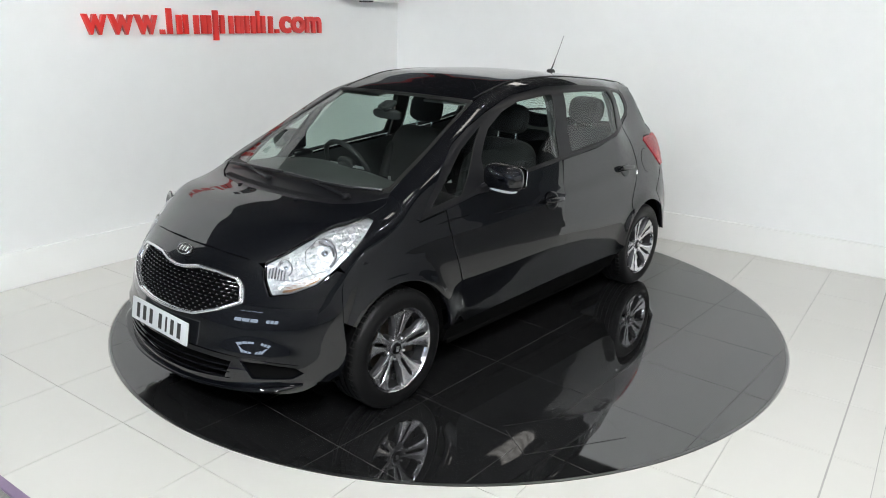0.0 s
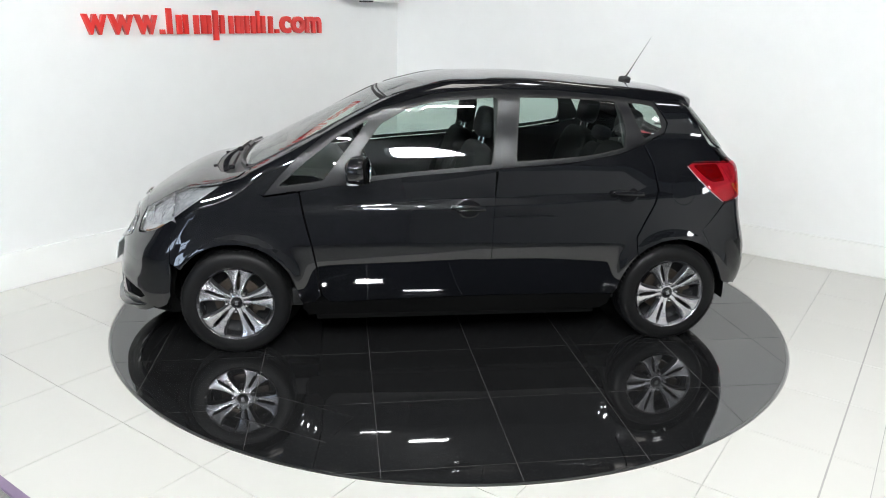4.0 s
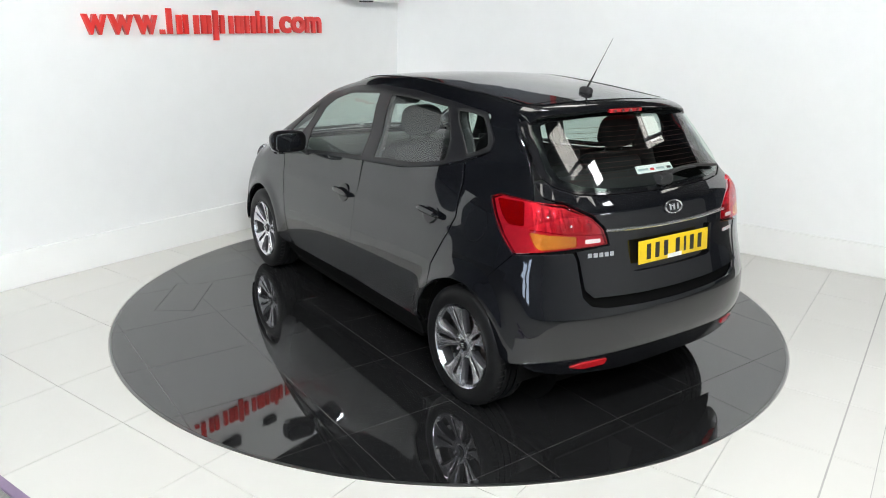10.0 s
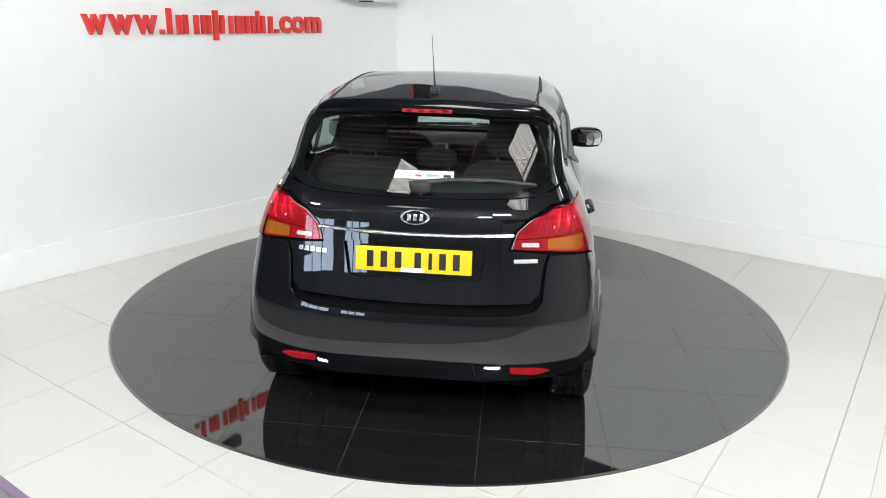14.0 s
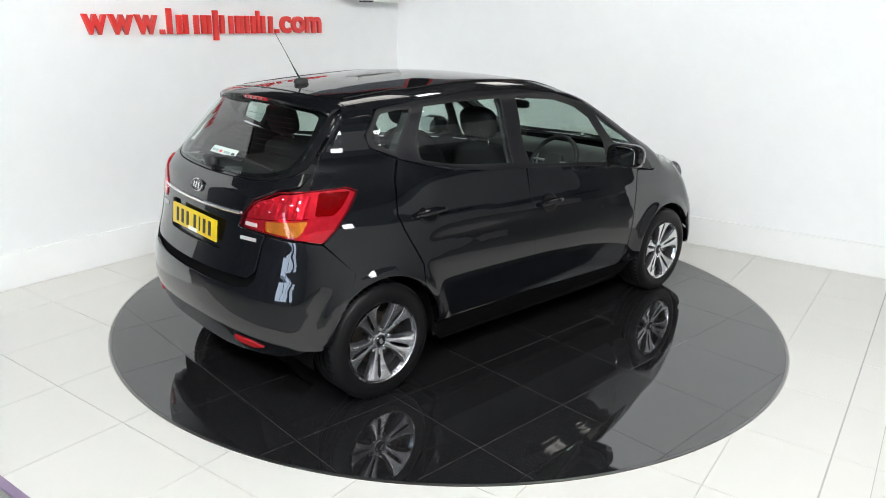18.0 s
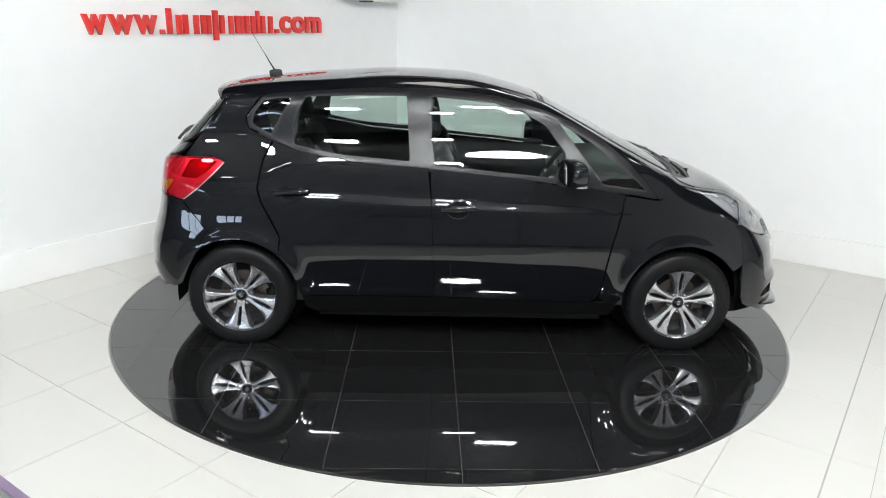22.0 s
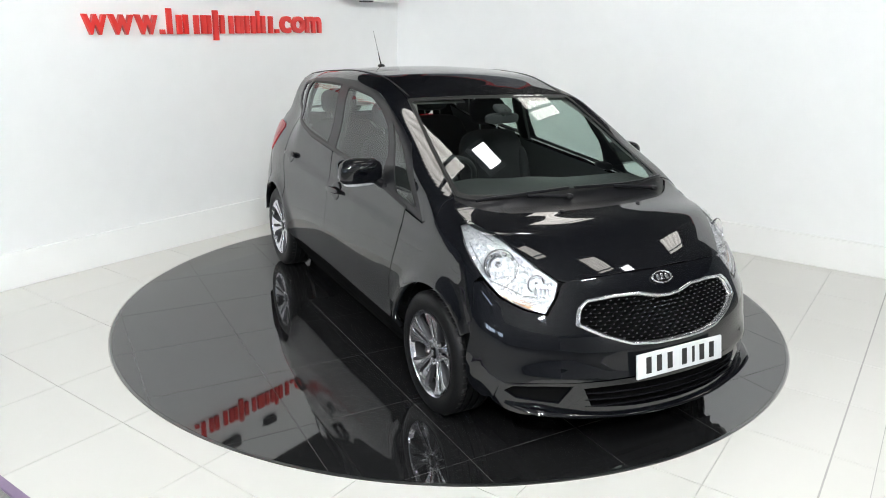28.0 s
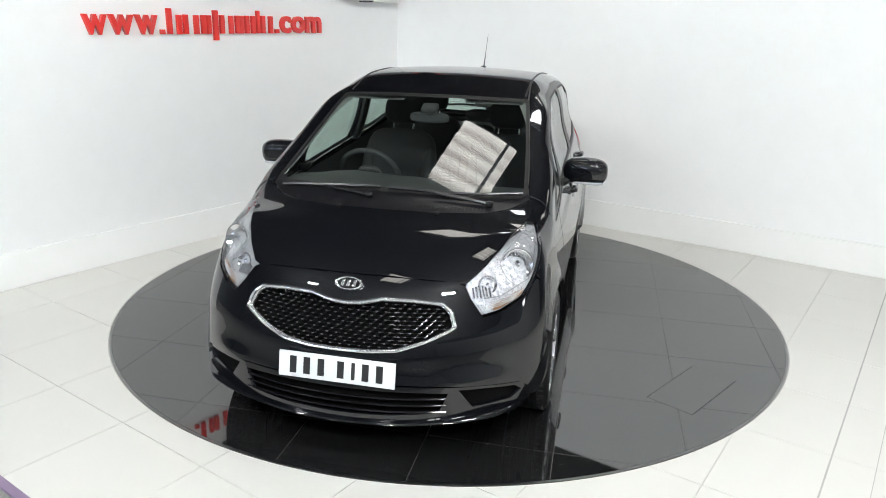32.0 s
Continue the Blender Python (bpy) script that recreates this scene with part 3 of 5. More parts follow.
def sign_letter(ch, v0, v1, z0, height):
    cu = bpy.data.curves.new("letter", "FONT")
    cu.body, cu.size, cu.extrude, cu.offset = ch, 1.0, 0.015 / height, 0.028
    ob = new("letter", cu)
    me = bpy.data.meshes.new_from_object(ob.evaluated_get(bpy.context.evaluated_depsgraph_get()))
    bpy.data.objects.remove(ob)
    xs, ys = [v.co.x for v in me.vertices], [v.co.y for v in me.vertices]
    x0, x1, y0, y1 = min(xs), max(xs), min(ys), max(ys)
    for v in me.vertices:
        x, y, z = v.co
        v.co = (0.019 + z * height, v0 + (x - x0) / (x1 - x0) * (v1 - v0), z0 + (y - y0) / (y1 - y0) * height)
    me.materials.append(RED_LETTER)
    o = new("letter", me)
    o.parent = sign


def base(v):
    return 1.752 + (v + 1.09) * 0.0165


for v0, v1 in ((-1.088, -0.90), (-0.885, -0.683), (-0.668, -0.476)):
    sign_letter("w", v0, v1, base(v0), 0.147)
sign_bar(-0.454, -0.415, base(-0.45), base(-0.45) + 0.036)
for v0, v1, lo, hi in ((-0.392, -0.252, 0, 0.198), (-0.24, -0.087, 0, 0.152), (-0.066, 0.037, 0, 0.15), (0.058, 0.104, -0.055, 0.19), (0.123, 0.27, 0, 0.152),
                       (0.287, 0.38, 0, 0.15), (0.394, 0.512, 0, 0.15), (0.526, 0.558, 0, 0.195), (0.576, 0.716, 0, 0.152)):
    if v1 - v0 > 0.08:
        sign_bar(v0 + 0.004, v0 + 0.046, base(v0) + lo, base(v0) + hi)
        sign_bar(v1 - 0.046, v1 - 0.004, base(v0) + lo, base(v0) + 0.15)
    else:
        sign_bar(v0, v1, base(v0) + lo, base(v0) + hi)
sign_bar(0.742, 0.786, base(0.75), base(0.75) + 0.036)
for ch, v0, v1 in (("c", 0.808, 0.934), ("o", 0.95, 1.113), ("m", 1.13, 1.335)):
    sign_letter(ch, v0, v1, base(v0), 0.152)

# fittings high on the wall, by the corner and over the lettering
unit = tagged(new("wall_unit"), "pale grey wall-mounted unit with a dark bracket", "fitting")
unit.matrix_basis = ROOM
room_box("casing", WALL_U, WALL_U + 0.20, 1.62, 2.35, 2.118, 2.36, WHITE_SKIRT, unit, bevel=0.01)
room_box("bracket", WALL_U, WALL_U + 0.16, 1.93, 1.97, 2.105, 2.118, INK, unit, "dark bracket")
for v0, v1, z0, z1 in ((-0.30, -0.24, 2.10, 2.17), (-0.16, 0.03, 2.09, 2.19), (0.36, 0.50, 2.08, 2.14)):
    box = tagged(new("wall_box"), "small dark box fixed high on the white wall", "fitting", "boxes over the sign")
    box.matrix_basis = ROOM
    room_box("casing", WALL_U, WALL_U + 0.06, v0, v1, z0, z1, PLASTIC, box, bevel=0.006)
    room_box("fixing_plate", WALL_U, WALL_U + 0.012, v0 - 0.012, v1 + 0.012, z1, z1 + 0.02, STEEL, box)

# ---- the dark hall round the bay ----
room_box("ceiling", -9.5, 9.5, -9.5, 9.5, CEIL, CEIL + 0.2, DARK_ROOF, label="dark hall ceiling", kind="structure")
room_box("wall_hall_west", -9.5, -9.35, -9.5, 9.5, -0.1, CEIL, DARK_WALL, label="dark wall of the hall", kind="structure")
room_box("wall_hall_east", 9.35, 9.5, -9.5, 7.2, -0.1, 3.5, PALE_WALL, label="pale painted wall of the hall", kind="structure")
room_box("wall_hall_east_upper", 9.35, 9.5, -9.5, 7.2, 3.5, CEIL, DARK_WALL, label="dark upper wall of the hall", kind="structure")
room_box("wall_hall_east_far", 9.35, 9.5, 7.2, 9.5, -0.1, CEIL, DARK_WALL, label="dark wall of the hall", kind="structure")
room_box("wall_hall_north", -9.35, 9.35, 9.35, 9.5, -0.1, CEIL, DARK_WALL, label="dark wall of the hall", kind="structure")
room_box("floor_hall", -9.4, -2.75, -2.93, 9.4, -0.12, -0.01, CARPET, label="carpeted hall floor behind the partition", kind="structure")
room_box("floor_hall_north", -2.75, 9.4, 2.75, 9.4, -0.12, -0.01, CARPET, label="carpeted hall floor behind the partition", kind="structure")
# shop front behind the camera: grey wall pieces with glazed openings
BAYS = ((-1.9, 0.3), (0.9, 2.1))
edges = [-9.35] + [e for b in BAYS for e in b] + [9.35]
for a, b in zip(edges[0::2], edges[1::2]):
    room_box("wall_hall_south", a, b, -9.5, -9.35, -0.1, CEIL, MID_WALL, label="grey wall of the shop front", kind="structure")
for i, (a, b) in enumerate(BAYS):
    room_box("wall_below_window", a, b, -9.5, -9.35, -0.1, 0.90, MID_WALL, label="grey wall of the shop front", kind="structure")
    room_box("wall_above_window", a, b, -9.5, -9.35, 1.72, 3.62 if i == 0 else CEIL, MID_WALL, label="grey wall of the shop front", kind="structure")
    win = room_box("window_%d" % (i + 1), a, b, -9.47, -9.45, 0.90, 1.72, DAY_PANE, label="daylit shop window", kind="structure")
    for x in [a + (b - a - 0.05) * k / 3 for k in range(4)]:
        room_box("window_frame", x, x + 0.05, -9.44, -9.38, 0.90, 1.72, INK, win)

a, b = BAYS[0]
room_box("wall_over_high_window", a, b, -9.5, -9.35, 3.80, CEIL, MID_WALL, label="grey wall of the shop front", kind="structure")
win = room_box("window_3", a, b, -9.47, -9.45, 3.62, 3.80, DAY_PANE, label="daylit high window over the shop front", kind="structure")
for x in (a, a + 0.5, a + 1.05, b - 0.06):
    room_box("window_frame", x, x + 0.06, -9.44, -9.38, 3.62, 3.80, INK, win)

# five unseen fills added to light bay and hall; the sixth shows in reflections
for u, v, z, aim, glass, size in ((3.4, -3.3, CEIL - 0.45, (-2.5, 1.7, 1.4), FILL_WHITE, 1.0), (2.4, -5.9, CEIL - 0.45, (-2.4, 1.2, 1.1), FILL_WHITE, 1.0), (4.5, -5.5, CEIL - 0.45, (-0.6, 1.4, 0.2), FILL_WHITE, 1.0),
                            (3.4, -0.8, CEIL - 0.45, (9.35, -1.0, 0.9), FILL_WHITE, 1.0), (-0.9, -4.6, CEIL - 0.45, (-1.9, 0.2, 0.0), FILL_WHITE, 0.72), (7.2, -0.2, 2.95, (0, 0, 1.0), LAMP_WHITE, 1.0)):
    flood = tagged(new("flood_lamp"), "oblong white lamp, one of five unseen fills and one mirrored in the car", "lamp", "flood lamps")
    flood.matrix_basis = ROOM @ look((u, v, z), aim) @ Matrix.Diagonal((size, size, 1, 1))
    part("housing", box_bm(-0.30, 0.30, -0.18, 0.18, 0.0, 0.10, 0.01), DARK_WALL, flood)
    part("diffuser", box_bm(-0.26, 0.26, -0.135, 0.135, -0.012, -0.002), glass, flood, smooth=False)
    for x in (-0.22, 0.22):
        up = flood.matrix_basis @ Vector((x, 0, 0.09))
        part("hanger", tube_bm([(x, 0, 0.09), flood.matrix_basis.inverted() @ Vector((up.x, up.y, CEIL + 0.02))], 0.008), STEEL, flood)

# corrugated roof lights, square lamps and red framed boards under the ceiling
for u, v, size in ((-0.25, 0.5, 1.0), (3.1, 0.3, 0.7), (-0.25, 3.6, 1.0), (0.8, -2.7, 0.6), (2.2, -1.15, 0.6), (3.3, 3.6, 1.0)):
    rl = tagged(new("roof_light"), "corrugated translucent roof light in the dark ceiling", "roof light", "roof lights")
    rl.matrix_basis = ROOM @ pose(u, v, CEIL - 0.05) @ Matrix.Diagonal((size, size, 1, 1))
    verts, faces = [], []
    for i in range(31):
        y = -0.45 + 0.9 * i / 30
        z = -0.014 * math.sin(2 * math.pi * 5.6 * y)
        verts += [(0.5, y, z), (-0.5, y, z)]
    faces = [(2 * i, 2 * i + 1, 2 * i + 3, 2 * i + 2) for i in range(30)]
    mesh_object("sheet", verts, faces, ROOF_LIGHT, rl, smooth=True)
    for y in (-0.47, 0.45):
        part("curb", box_bm(-0.52, 0.52, y, y + 0.02, -0.03, 0.05), DARK_ROOF, rl, smooth=False)
    for x in (-0.52, 0.50):
        part("curb", box_bm(x, x + 0.02, -0.45, 0.45, -0.03, 0.05), DARK_ROOF, rl, smooth=False)
    part("purlin", box_bm(0.30, 0.345, -0.46, 0.46, -0.06, -0.02), DARK_WALL, rl, "dark purlin across the sheet", smooth=False)
for u, v in ((0.32, 1.45), (3.6, 1.0), (0.6, -7.7)):
    lamp = tagged(new("ceiling_lamp"), "square white ceiling lamp", "lamp", "ceiling lamps")
    lamp.matrix_basis = ROOM @ pose(u, v, CEIL - 0.12)
    part("housing", box_bm(-0.22, 0.22, -0.22, 0.22, 0.0, 0.12, 0.01), DARK_WALL, lamp)
    part("diffuser", box_bm(-0.16, 0.16, -0.16, 0.16, -0.012, -0.002), LAMP_WHITE, lamp, smooth=False)
for u, v, turn in ((-2.0, 3.75, 0), (-4.1, 3.2, 35), (-2.6, 6.6, 10), (2.0, 4.4, -8)):
    board = tagged(new("hanging_board"), "dark board in a red frame hung high in the hall", "board", "red framed boards")
    board.matrix_basis = ROOM @ pose(u, v, 3.2, 0, 0, turn)
    part("panel", box_bm(-0.9, 0.9, -0.015, 0.015, -0.45, 0.45), DARK_WALL, board, smooth=False)
    for z in (-0.5, 0.44):
        part("frame_rail", box_bm(-0.96, 0.96, -0.03, 0.03, z, z + 0.06, 0.005), RED_FRAME, board)
    for x in (-0.96, 0.90):
        part("frame_post", box_bm(x, x + 0.06, -0.03, 0.03, -0.44, 0.44, 0.005), RED_FRAME, board)
    for x in (-0.7, 0.7):
        part("hanger", tube_bm([(x, 0, 0.5), (x, 0, CEIL - 3.2)], 0.006), STEEL, board)


# ---- the car ----
car = tagged(new("car"), "black five-door compact hatchback with alloy wheels parked on the turntable", "car")
SIDES = ((1, "left", "hoop"), (-1, "right", "hoop_right"))


def arch(ax, a0, a1, n=14, r=0.362):
    return [(ax + r * math.cos(radians(a0 + (a1 - a0) * i / n)), HUB_Z + 0.005 + r * math.sin(radians(a0 + (a1 - a0) * i / n))) for i in range(n + 1)]


DLO_TOP = [(1.13, 0.938), (1.04, 1.045), (0.92, 1.165), (0.78, 1.272), (0.63, 1.350), (0.47, 1.415), (0.18, 1.492), (-0.17, 1.527), (-0.55, 1.523), (-0.95, 1.492), (-1.17, 1.462), (-1.262, 1.34), (-1.25, 1.283)]
BELT = [(-1.10, 1.222), (-0.95, 1.178), (-0.64, 1.124), (-0.21, 1.092), (0.30, 1.052), (0.59, 1.018), (0.78, 0.992), (0.95, 0.965)]
PANES = {
    "quarter_light_front": [(1.062, 0.982), (0.91, 1.122), (0.743, 1.248), (0.53, 1.357), (0.795, 1.010)],
    "front_door_window": [(0.600, 1.030), (0.590, 1.185), (0.475, 1.335), (0.33, 1.415), (0.16, 1.462), (-0.19, 1.490), (-0.215, 1.480), (-0.205, 1.285), (-0.19, 1.18), (-0.175, 1.100)],
    "rear_door_window": [(-0.330, 1.492), (-0.63, 1.488), (-0.915, 1.474), (-0.965, 1.39), (-0.99, 1.30), (-0.985, 1.196), (-0.83, 1.163), (-0.69, 1.144), (-0.305, 1.115)],
    "quarter_light_rear": [(-0.978, 1.466), (-1.07, 1.462), (-1.170, 1.444), (-1.222, 1.372), (-1.238, 1.312), (-1.228, 1.294), (-1.108, 1.238)],
}
FRONT_DOOR = [(0.93, 0.962), (0.78, 0.984), (0.59, 1.010), (0.30, 1.044), (-0.195, 1.084), (-0.185, 0.87), (-0.175, 0.66), (-0.165, 0.45), (-0.16, 0.325), (0.77, 0.300), (0.815, 0.345), (0.83, 0.42),
              (0.84, 0.53), (0.865, 0.66), (0.89, 0.76), (0.91, 0.85)]
REAR_DOOR = [(-0.21, 1.084), (-0.64, 1.116), (-0.95, 1.170), (-1.10, 1.214), (-1.15, 1.12), (-1.18, 0.96), (-1.155, 0.88), (-1.10, 0.78), (-1.052, 0.685)] + arch(-AXLE, 47, 6, 12) + [(-0.945, 0.330), (-0.925, 0.322), (-0.16, 0.325), (-0.165, 0.45), (-0.175, 0.66), (-0.185, 0.87)]
SILL = [(0.80, 0.292), (0.93, 0.296), (0.905, 0.20), (-0.88, 0.20), (-0.925, 0.24), (-0.942, 0.314), (-0.16, 0.317)]
LAMP_EDGE = [(p.x - 0.002, p.z) for p in many_on_body("front", [(63.6, 0.988), (59.6, 0.935), (55.9, 0.88), (53.2, 0.842), (50.8, 0.808)])]
BUMPER_EDGE = [(p.x - 0.001, p.z) for p in many_on_body("front", [(52.5, 0.778), (51.9, 0.74), (51.5, 0.70), (51.6, 0.63), (51.7, 0.56)])]
FENDER = [(0.935, 0.955), (1.13, 0.93), (1.20, 0.985), (1.30, 1.005)] + LAMP_EDGE + BUMPER_EDGE + arch(AXLE, 36, 172, 20) \
    + [(0.93, 0.30), (0.86, 0.30), (0.825, 0.345), (0.838, 0.42), (0.848, 0.53), (0.873, 0.66), (0.90, 0.76), (0.92, 0.85)]
QUARTER = [(-1.112, 1.216), (-1.25, 1.276), (-1.27, 1.34), (-1.18, 1.466), (-1.36, 1.462), (-1.40, 1.43), (-1.47, 1.33), (-1.54, 1.225), (-1.60, 1.145), (-1.615, 1.118), (-1.43, 1.122), (-1.375, 1.095), (-1.45, 1.01),
           (-1.53, 0.94), (-1.615, 0.876), (-1.54, 0.79), (-1.475, 0.715), (-1.535, 0.60)] + arch(-AXLE, 129, 47.6, 14) + [(-1.06, 0.685), (-1.11, 0.78), (-1.165, 0.88), (-1.19, 0.96), (-1.16, 1.12)]
HOOD_SIDE = dense([(1.36, 0.703), (1.50, 0.664), (1.64, 0.617), (1.745, 0.560), (1.83, 0.499)], 0.03)
HEAD = [(64.0, 0.990)] + [(math.degrees(math.atan2(p.y, p.x - 1.0)), p.z) for p in many_on_body("top", [(x, y - 0.003) for x, y in HOOD_SIDE])] + [(31.6, 0.75), (33.8, 0.688), (38.4, 0.70), (45, 0.742), (50.7, 0.81), (55.8, 0.88)]
TAIL = [(62.8, 1.095), (59.5, 1.117), (46.3, 1.115), (40, 1.108), (32.5, 1.055), (28.7, 1.0), (27, 0.928), (38, 0.915), (47.4, 0.90), (52.2, 0.88), (56.1, 0.945), (59.7, 1.02)]
GRILLE = [(0, 0.729), (3.6, 0.733), (9.3, 0.752), (17, 0.751), (24.3, 0.738), (26.3, 0.706), (26.9, 0.642), (20.2, 0.593), (13.4, 0.554), (6.8, 0.544), (0, 0.543)]
GRILLE_IN = [(0, 0.718), (3.7, 0.722), (9.4, 0.741), (16.9, 0.740), (23.6, 0.728), (25.4, 0.702), (25.9, 0.648), (19.6, 0.603), (13.0, 0.565), (6.6, 0.555), (0, 0.554)]
BUMPER = [(0, 0.825), (15, 0.822), (28.4, 0.810), (30.2, 0.795), (31.2, 0.745), (33.4, 0.678), (38.6, 0.692), (45.2, 0.734), (50.2, 0.792), (52.6, 0.778), (51.5, 0.70), (51.7, 0.56), (52.3, 0.45), (52.1, 0.37), (50.6, 0.315), (47.5, 0.285), (44.5, 0.302), (43.6, 0.355), (41, 0.385), (30.6, 0.402),
          (15, 0.412), (0, 0.414)]

for s, kind, hoop in SIDES:
    patch("window_surround", kind, DLO_TOP + BELT, TRIM, car, "satin black window surround", 0.001, 0.012, 0.03, 0.001, [PANES[k] for k in PANES], 0.02)
    for name, poly in PANES.items():
        pane = patch(name, kind, poly, GLASS, car, "clear side window pane", -0.002, 0.0, 0.06, -0.004, soft=0.02)
        pane.visible_shadow = False
        patch("seal", kind, poly, INK, pane, "black rubber seal", 0.0015, 0.004, 0.06, -0.003, [shrunk(poly, 0.009, 1.0)], 0.015)
    fd = patch("front_door", kind, FRONT_DOOR, PAINT, car, "gloss black front door", 0.0, 0.014, 0.032, 0.0011, soft=0.008)
    rd = patch("rear_door", kind, REAR_DOOR, PAINT, car, "gloss black rear door", 0.0, 0.014, 0.032, 0.0011, soft=0.008)
    patch("sill", kind, SILL, SHELL, car, "dull black sill", -0.006, 0.03, 0.05, 0.0022)
    patch("front_wing", kind, FENDER, PAINT, car, "gloss black front wing", 0.0, 0.025, 0.028, 0.0010)
    patch("rear_quarter_panel", kind, QUARTER, PAINT, car, "gloss black rear quarter panel", 0.0, 0.025, 0.028, 0.0010)
    patch("belt_moulding", kind, [(x, z + 0.010) for x, z in BELT[::-1]] + [(x, z - 0.004) for x, z in BELT], TRIM, car, "black moulding under the side windows", 0.006, 0.01, 0.06)
    # pillar and roof rail
    low = to_hoop(kind, dense(DLO_TOP[:11]))
    top = to_hoop("top", dense([(-1.37, 0.50), (-1.0, 0.525), (-0.4, 0.54), (0.2, 0.545), (0.43, 0.565), (0.62, 0.595), (0.85, 0.63), (1.05, 0.655), (1.21, 0.675)]))
    end = to_hoop(kind, [(-1.36, 1.462)])
    patch("pillar_rail", hoop, low + end + top + to_hoop(kind, [(1.24, 0.99), (1.19, 0.965)]), PAINT, car, "gloss black screen pillar and roof rail", 0.0, 0.02, 0.013, 0.0008)
    # lamps
    sgn = [(a * s, b) for a, b in HEAD]
    hl = patch("headlight", "front", sgn, LENS, car, "clear headlight with chrome reflectors", 0.0, 0.012, 0.03, 0.0005)
    hl.visible_shadow = False
    patch("reflector", "front", [(a * s, b) for a, b in HEAD], LAMP_SATIN, hl, "pale satin lamp bezel", -0.022, 0.03, 0.03, 0.001)
    for a, z, r in ((47.0, 0.866, 0.064), (36.6, 0.804, 0.036)):
        c, nrm = on_body("front", a * s, z, -0.026)
        m = Matrix.Translation(c) @ (Vector((1.0, 0.30 * s, 0.22)).normalized()).to_track_quat("Y", "Z").to_matrix().to_4x4()
        bowl = lathe_bm([(0.006, -0.020), (r * 0.35, -0.018), (r * 0.75, -0.004), (r, 0.014), (r * 1.06, 0.016), (r * 1.10, 0.008)], 32)
        bmesh.ops.transform(bowl, matrix=m, verts=bowl.verts)
        part("lamp_bowl", bowl, LAMP_CHROME, hl, "round chrome lamp bowl", angle=50)
        for k, thick in ((1.11, 0.0022), (0.55, 0.0016)):
            seam = [m @ Vector((r * k * math.cos(2 * math.pi * i / 32), 0.012 if k > 1 else -0.008, r * k * math.sin(2 * math.pi * i / 32))) for i in range(33)]
            part("bowl_rim", tube_bm(seam, thick, 6), ALLOY_GREY, hl, "dark rim round the bowl")
        cap = lathe_bm([(0.001, 0.012), (r * 0.2, 0.010), (r * 0.26, 0.0), (r * 0.26, -0.016)], 16)
        bmesh.ops.transform(cap, matrix=m, verts=cap.verts)
        part("bulb_shield", cap, LAMP_CHROME, hl, "small chrome bulb shield")
    # a dark fold between the bowls, upright flutes by the grille and ribs along the lower edge
    part("bezel_fold", tube_bm(many_on_body("front", [(a * s, z) for a, z in ((57.5, 0.930), (53.5, 0.880), (48.5, 0.800), (43.0, 0.775), (39.5, 0.752), (34.0, 0.748))], -0.017), 0.0016, 6), ALLOY_GREY, hl)
    part("bezel_fold", tube_bm(many_on_body("front", [(a * s, z) for a, z in ((54.0, 0.968), (44.0, 0.908), (41.5, 0.870), (42.0, 0.820), (44.0, 0.785))], -0.017), 0.0016, 6), ALLOY_GREY, hl)
    for i in range(6):
        a = 32.3 + 0.85 * i
        part("flute", tube_bm(many_on_body("front", [(a * s, z) for z in (0.800 - 0.004 * abs(i - 2), 0.775, 0.752)], -0.017), 0.0040, 6), LAMP_CHROME, hl)
    patch("indicator", "front", [(a * s, b) for a, b in [(36.5, 0.700), (38.4, 0.705), (45.0, 0.748), (46.2, 0.768), (43.6, 0.760), (37.2, 0.722)]], LAMP_AMBER, hl, "amber-tinted indicator strip", -0.015, 0.01, 0.03)
    for i in range(5):
        z = 0.706 + 0.0075 * i
        part("rib", tube_bm(many_on_body("front", [((34.3 + 0.4 * i) * s, z), ((38.5 + 0.7 * i) * s, z + 0.010), ((42.5 + 0.8 * i) * s, z + 0.028)], -0.012), 0.0020, 5), LAMP_CLEAR, hl)
    AMBER_AREA = [(a * s, b) for a, b in [(48.6, 0.988), (36.2, 0.972), (36.2, 0.926), (45.6, 0.914), (47.0, 0.935)]]
    CLEAR_AREA = [(a * s, b) for a, b in [(34.0, 0.957), (29.6, 0.958), (29.5, 0.940), (34.0, 0.938)]]
    tl = patch("tail_light", "rear", [(a * s, b) for a, b in TAIL], RED_COVER, car, "red and amber tail light", 0.006, 0.012, 0.035, 0.002, [AMBER_AREA, CLEAR_AREA], 0.012)
    patch("lamp_body", "rear", [(a * s, b) for a, b in TAIL], TAIL_BODY, tl, "silvered lamp body behind the lens", -0.020, 0.0, 0.03, 0.001)
    patch("dark_lens", "rear", [(a * s, b) for a, b in [(60.6, 1.098), (51.0, 1.106), (50.6, 1.06), (50.2, 1.005), (55.0, 1.000), (57.5, 1.03)]], DARK_RED_COVER, tl, "dark red side marker lens", -0.004, 0.0, 0.03, soft=0.012)
    patch("indicator_lens", "rear", AMBER_AREA, AMBER_COVER, tl, "amber indicator lens", 0.006, 0.004, 0.03, soft=0.008)
    patch("reversing_lens", "rear", CLEAR_AREA, WHITE_LENS, tl, "small white reversing lens", 0.006, 0.004, 0.02, soft=0.004)
    for i in range(7):
        a = 31.5 + 2.6 * i
        part("lamp_facet", tube_bm(many_on_body("rear", [(a * s, 0.995), ((a + 0.6) * s, 1.03), ((a + 1.6) * s, min(1.095, 1.035 + 0.008 * (a - 31.5)))], -0.012), [0.010, 0.013, 0.009], 6), TAIL_BODY, tl, angle=20)
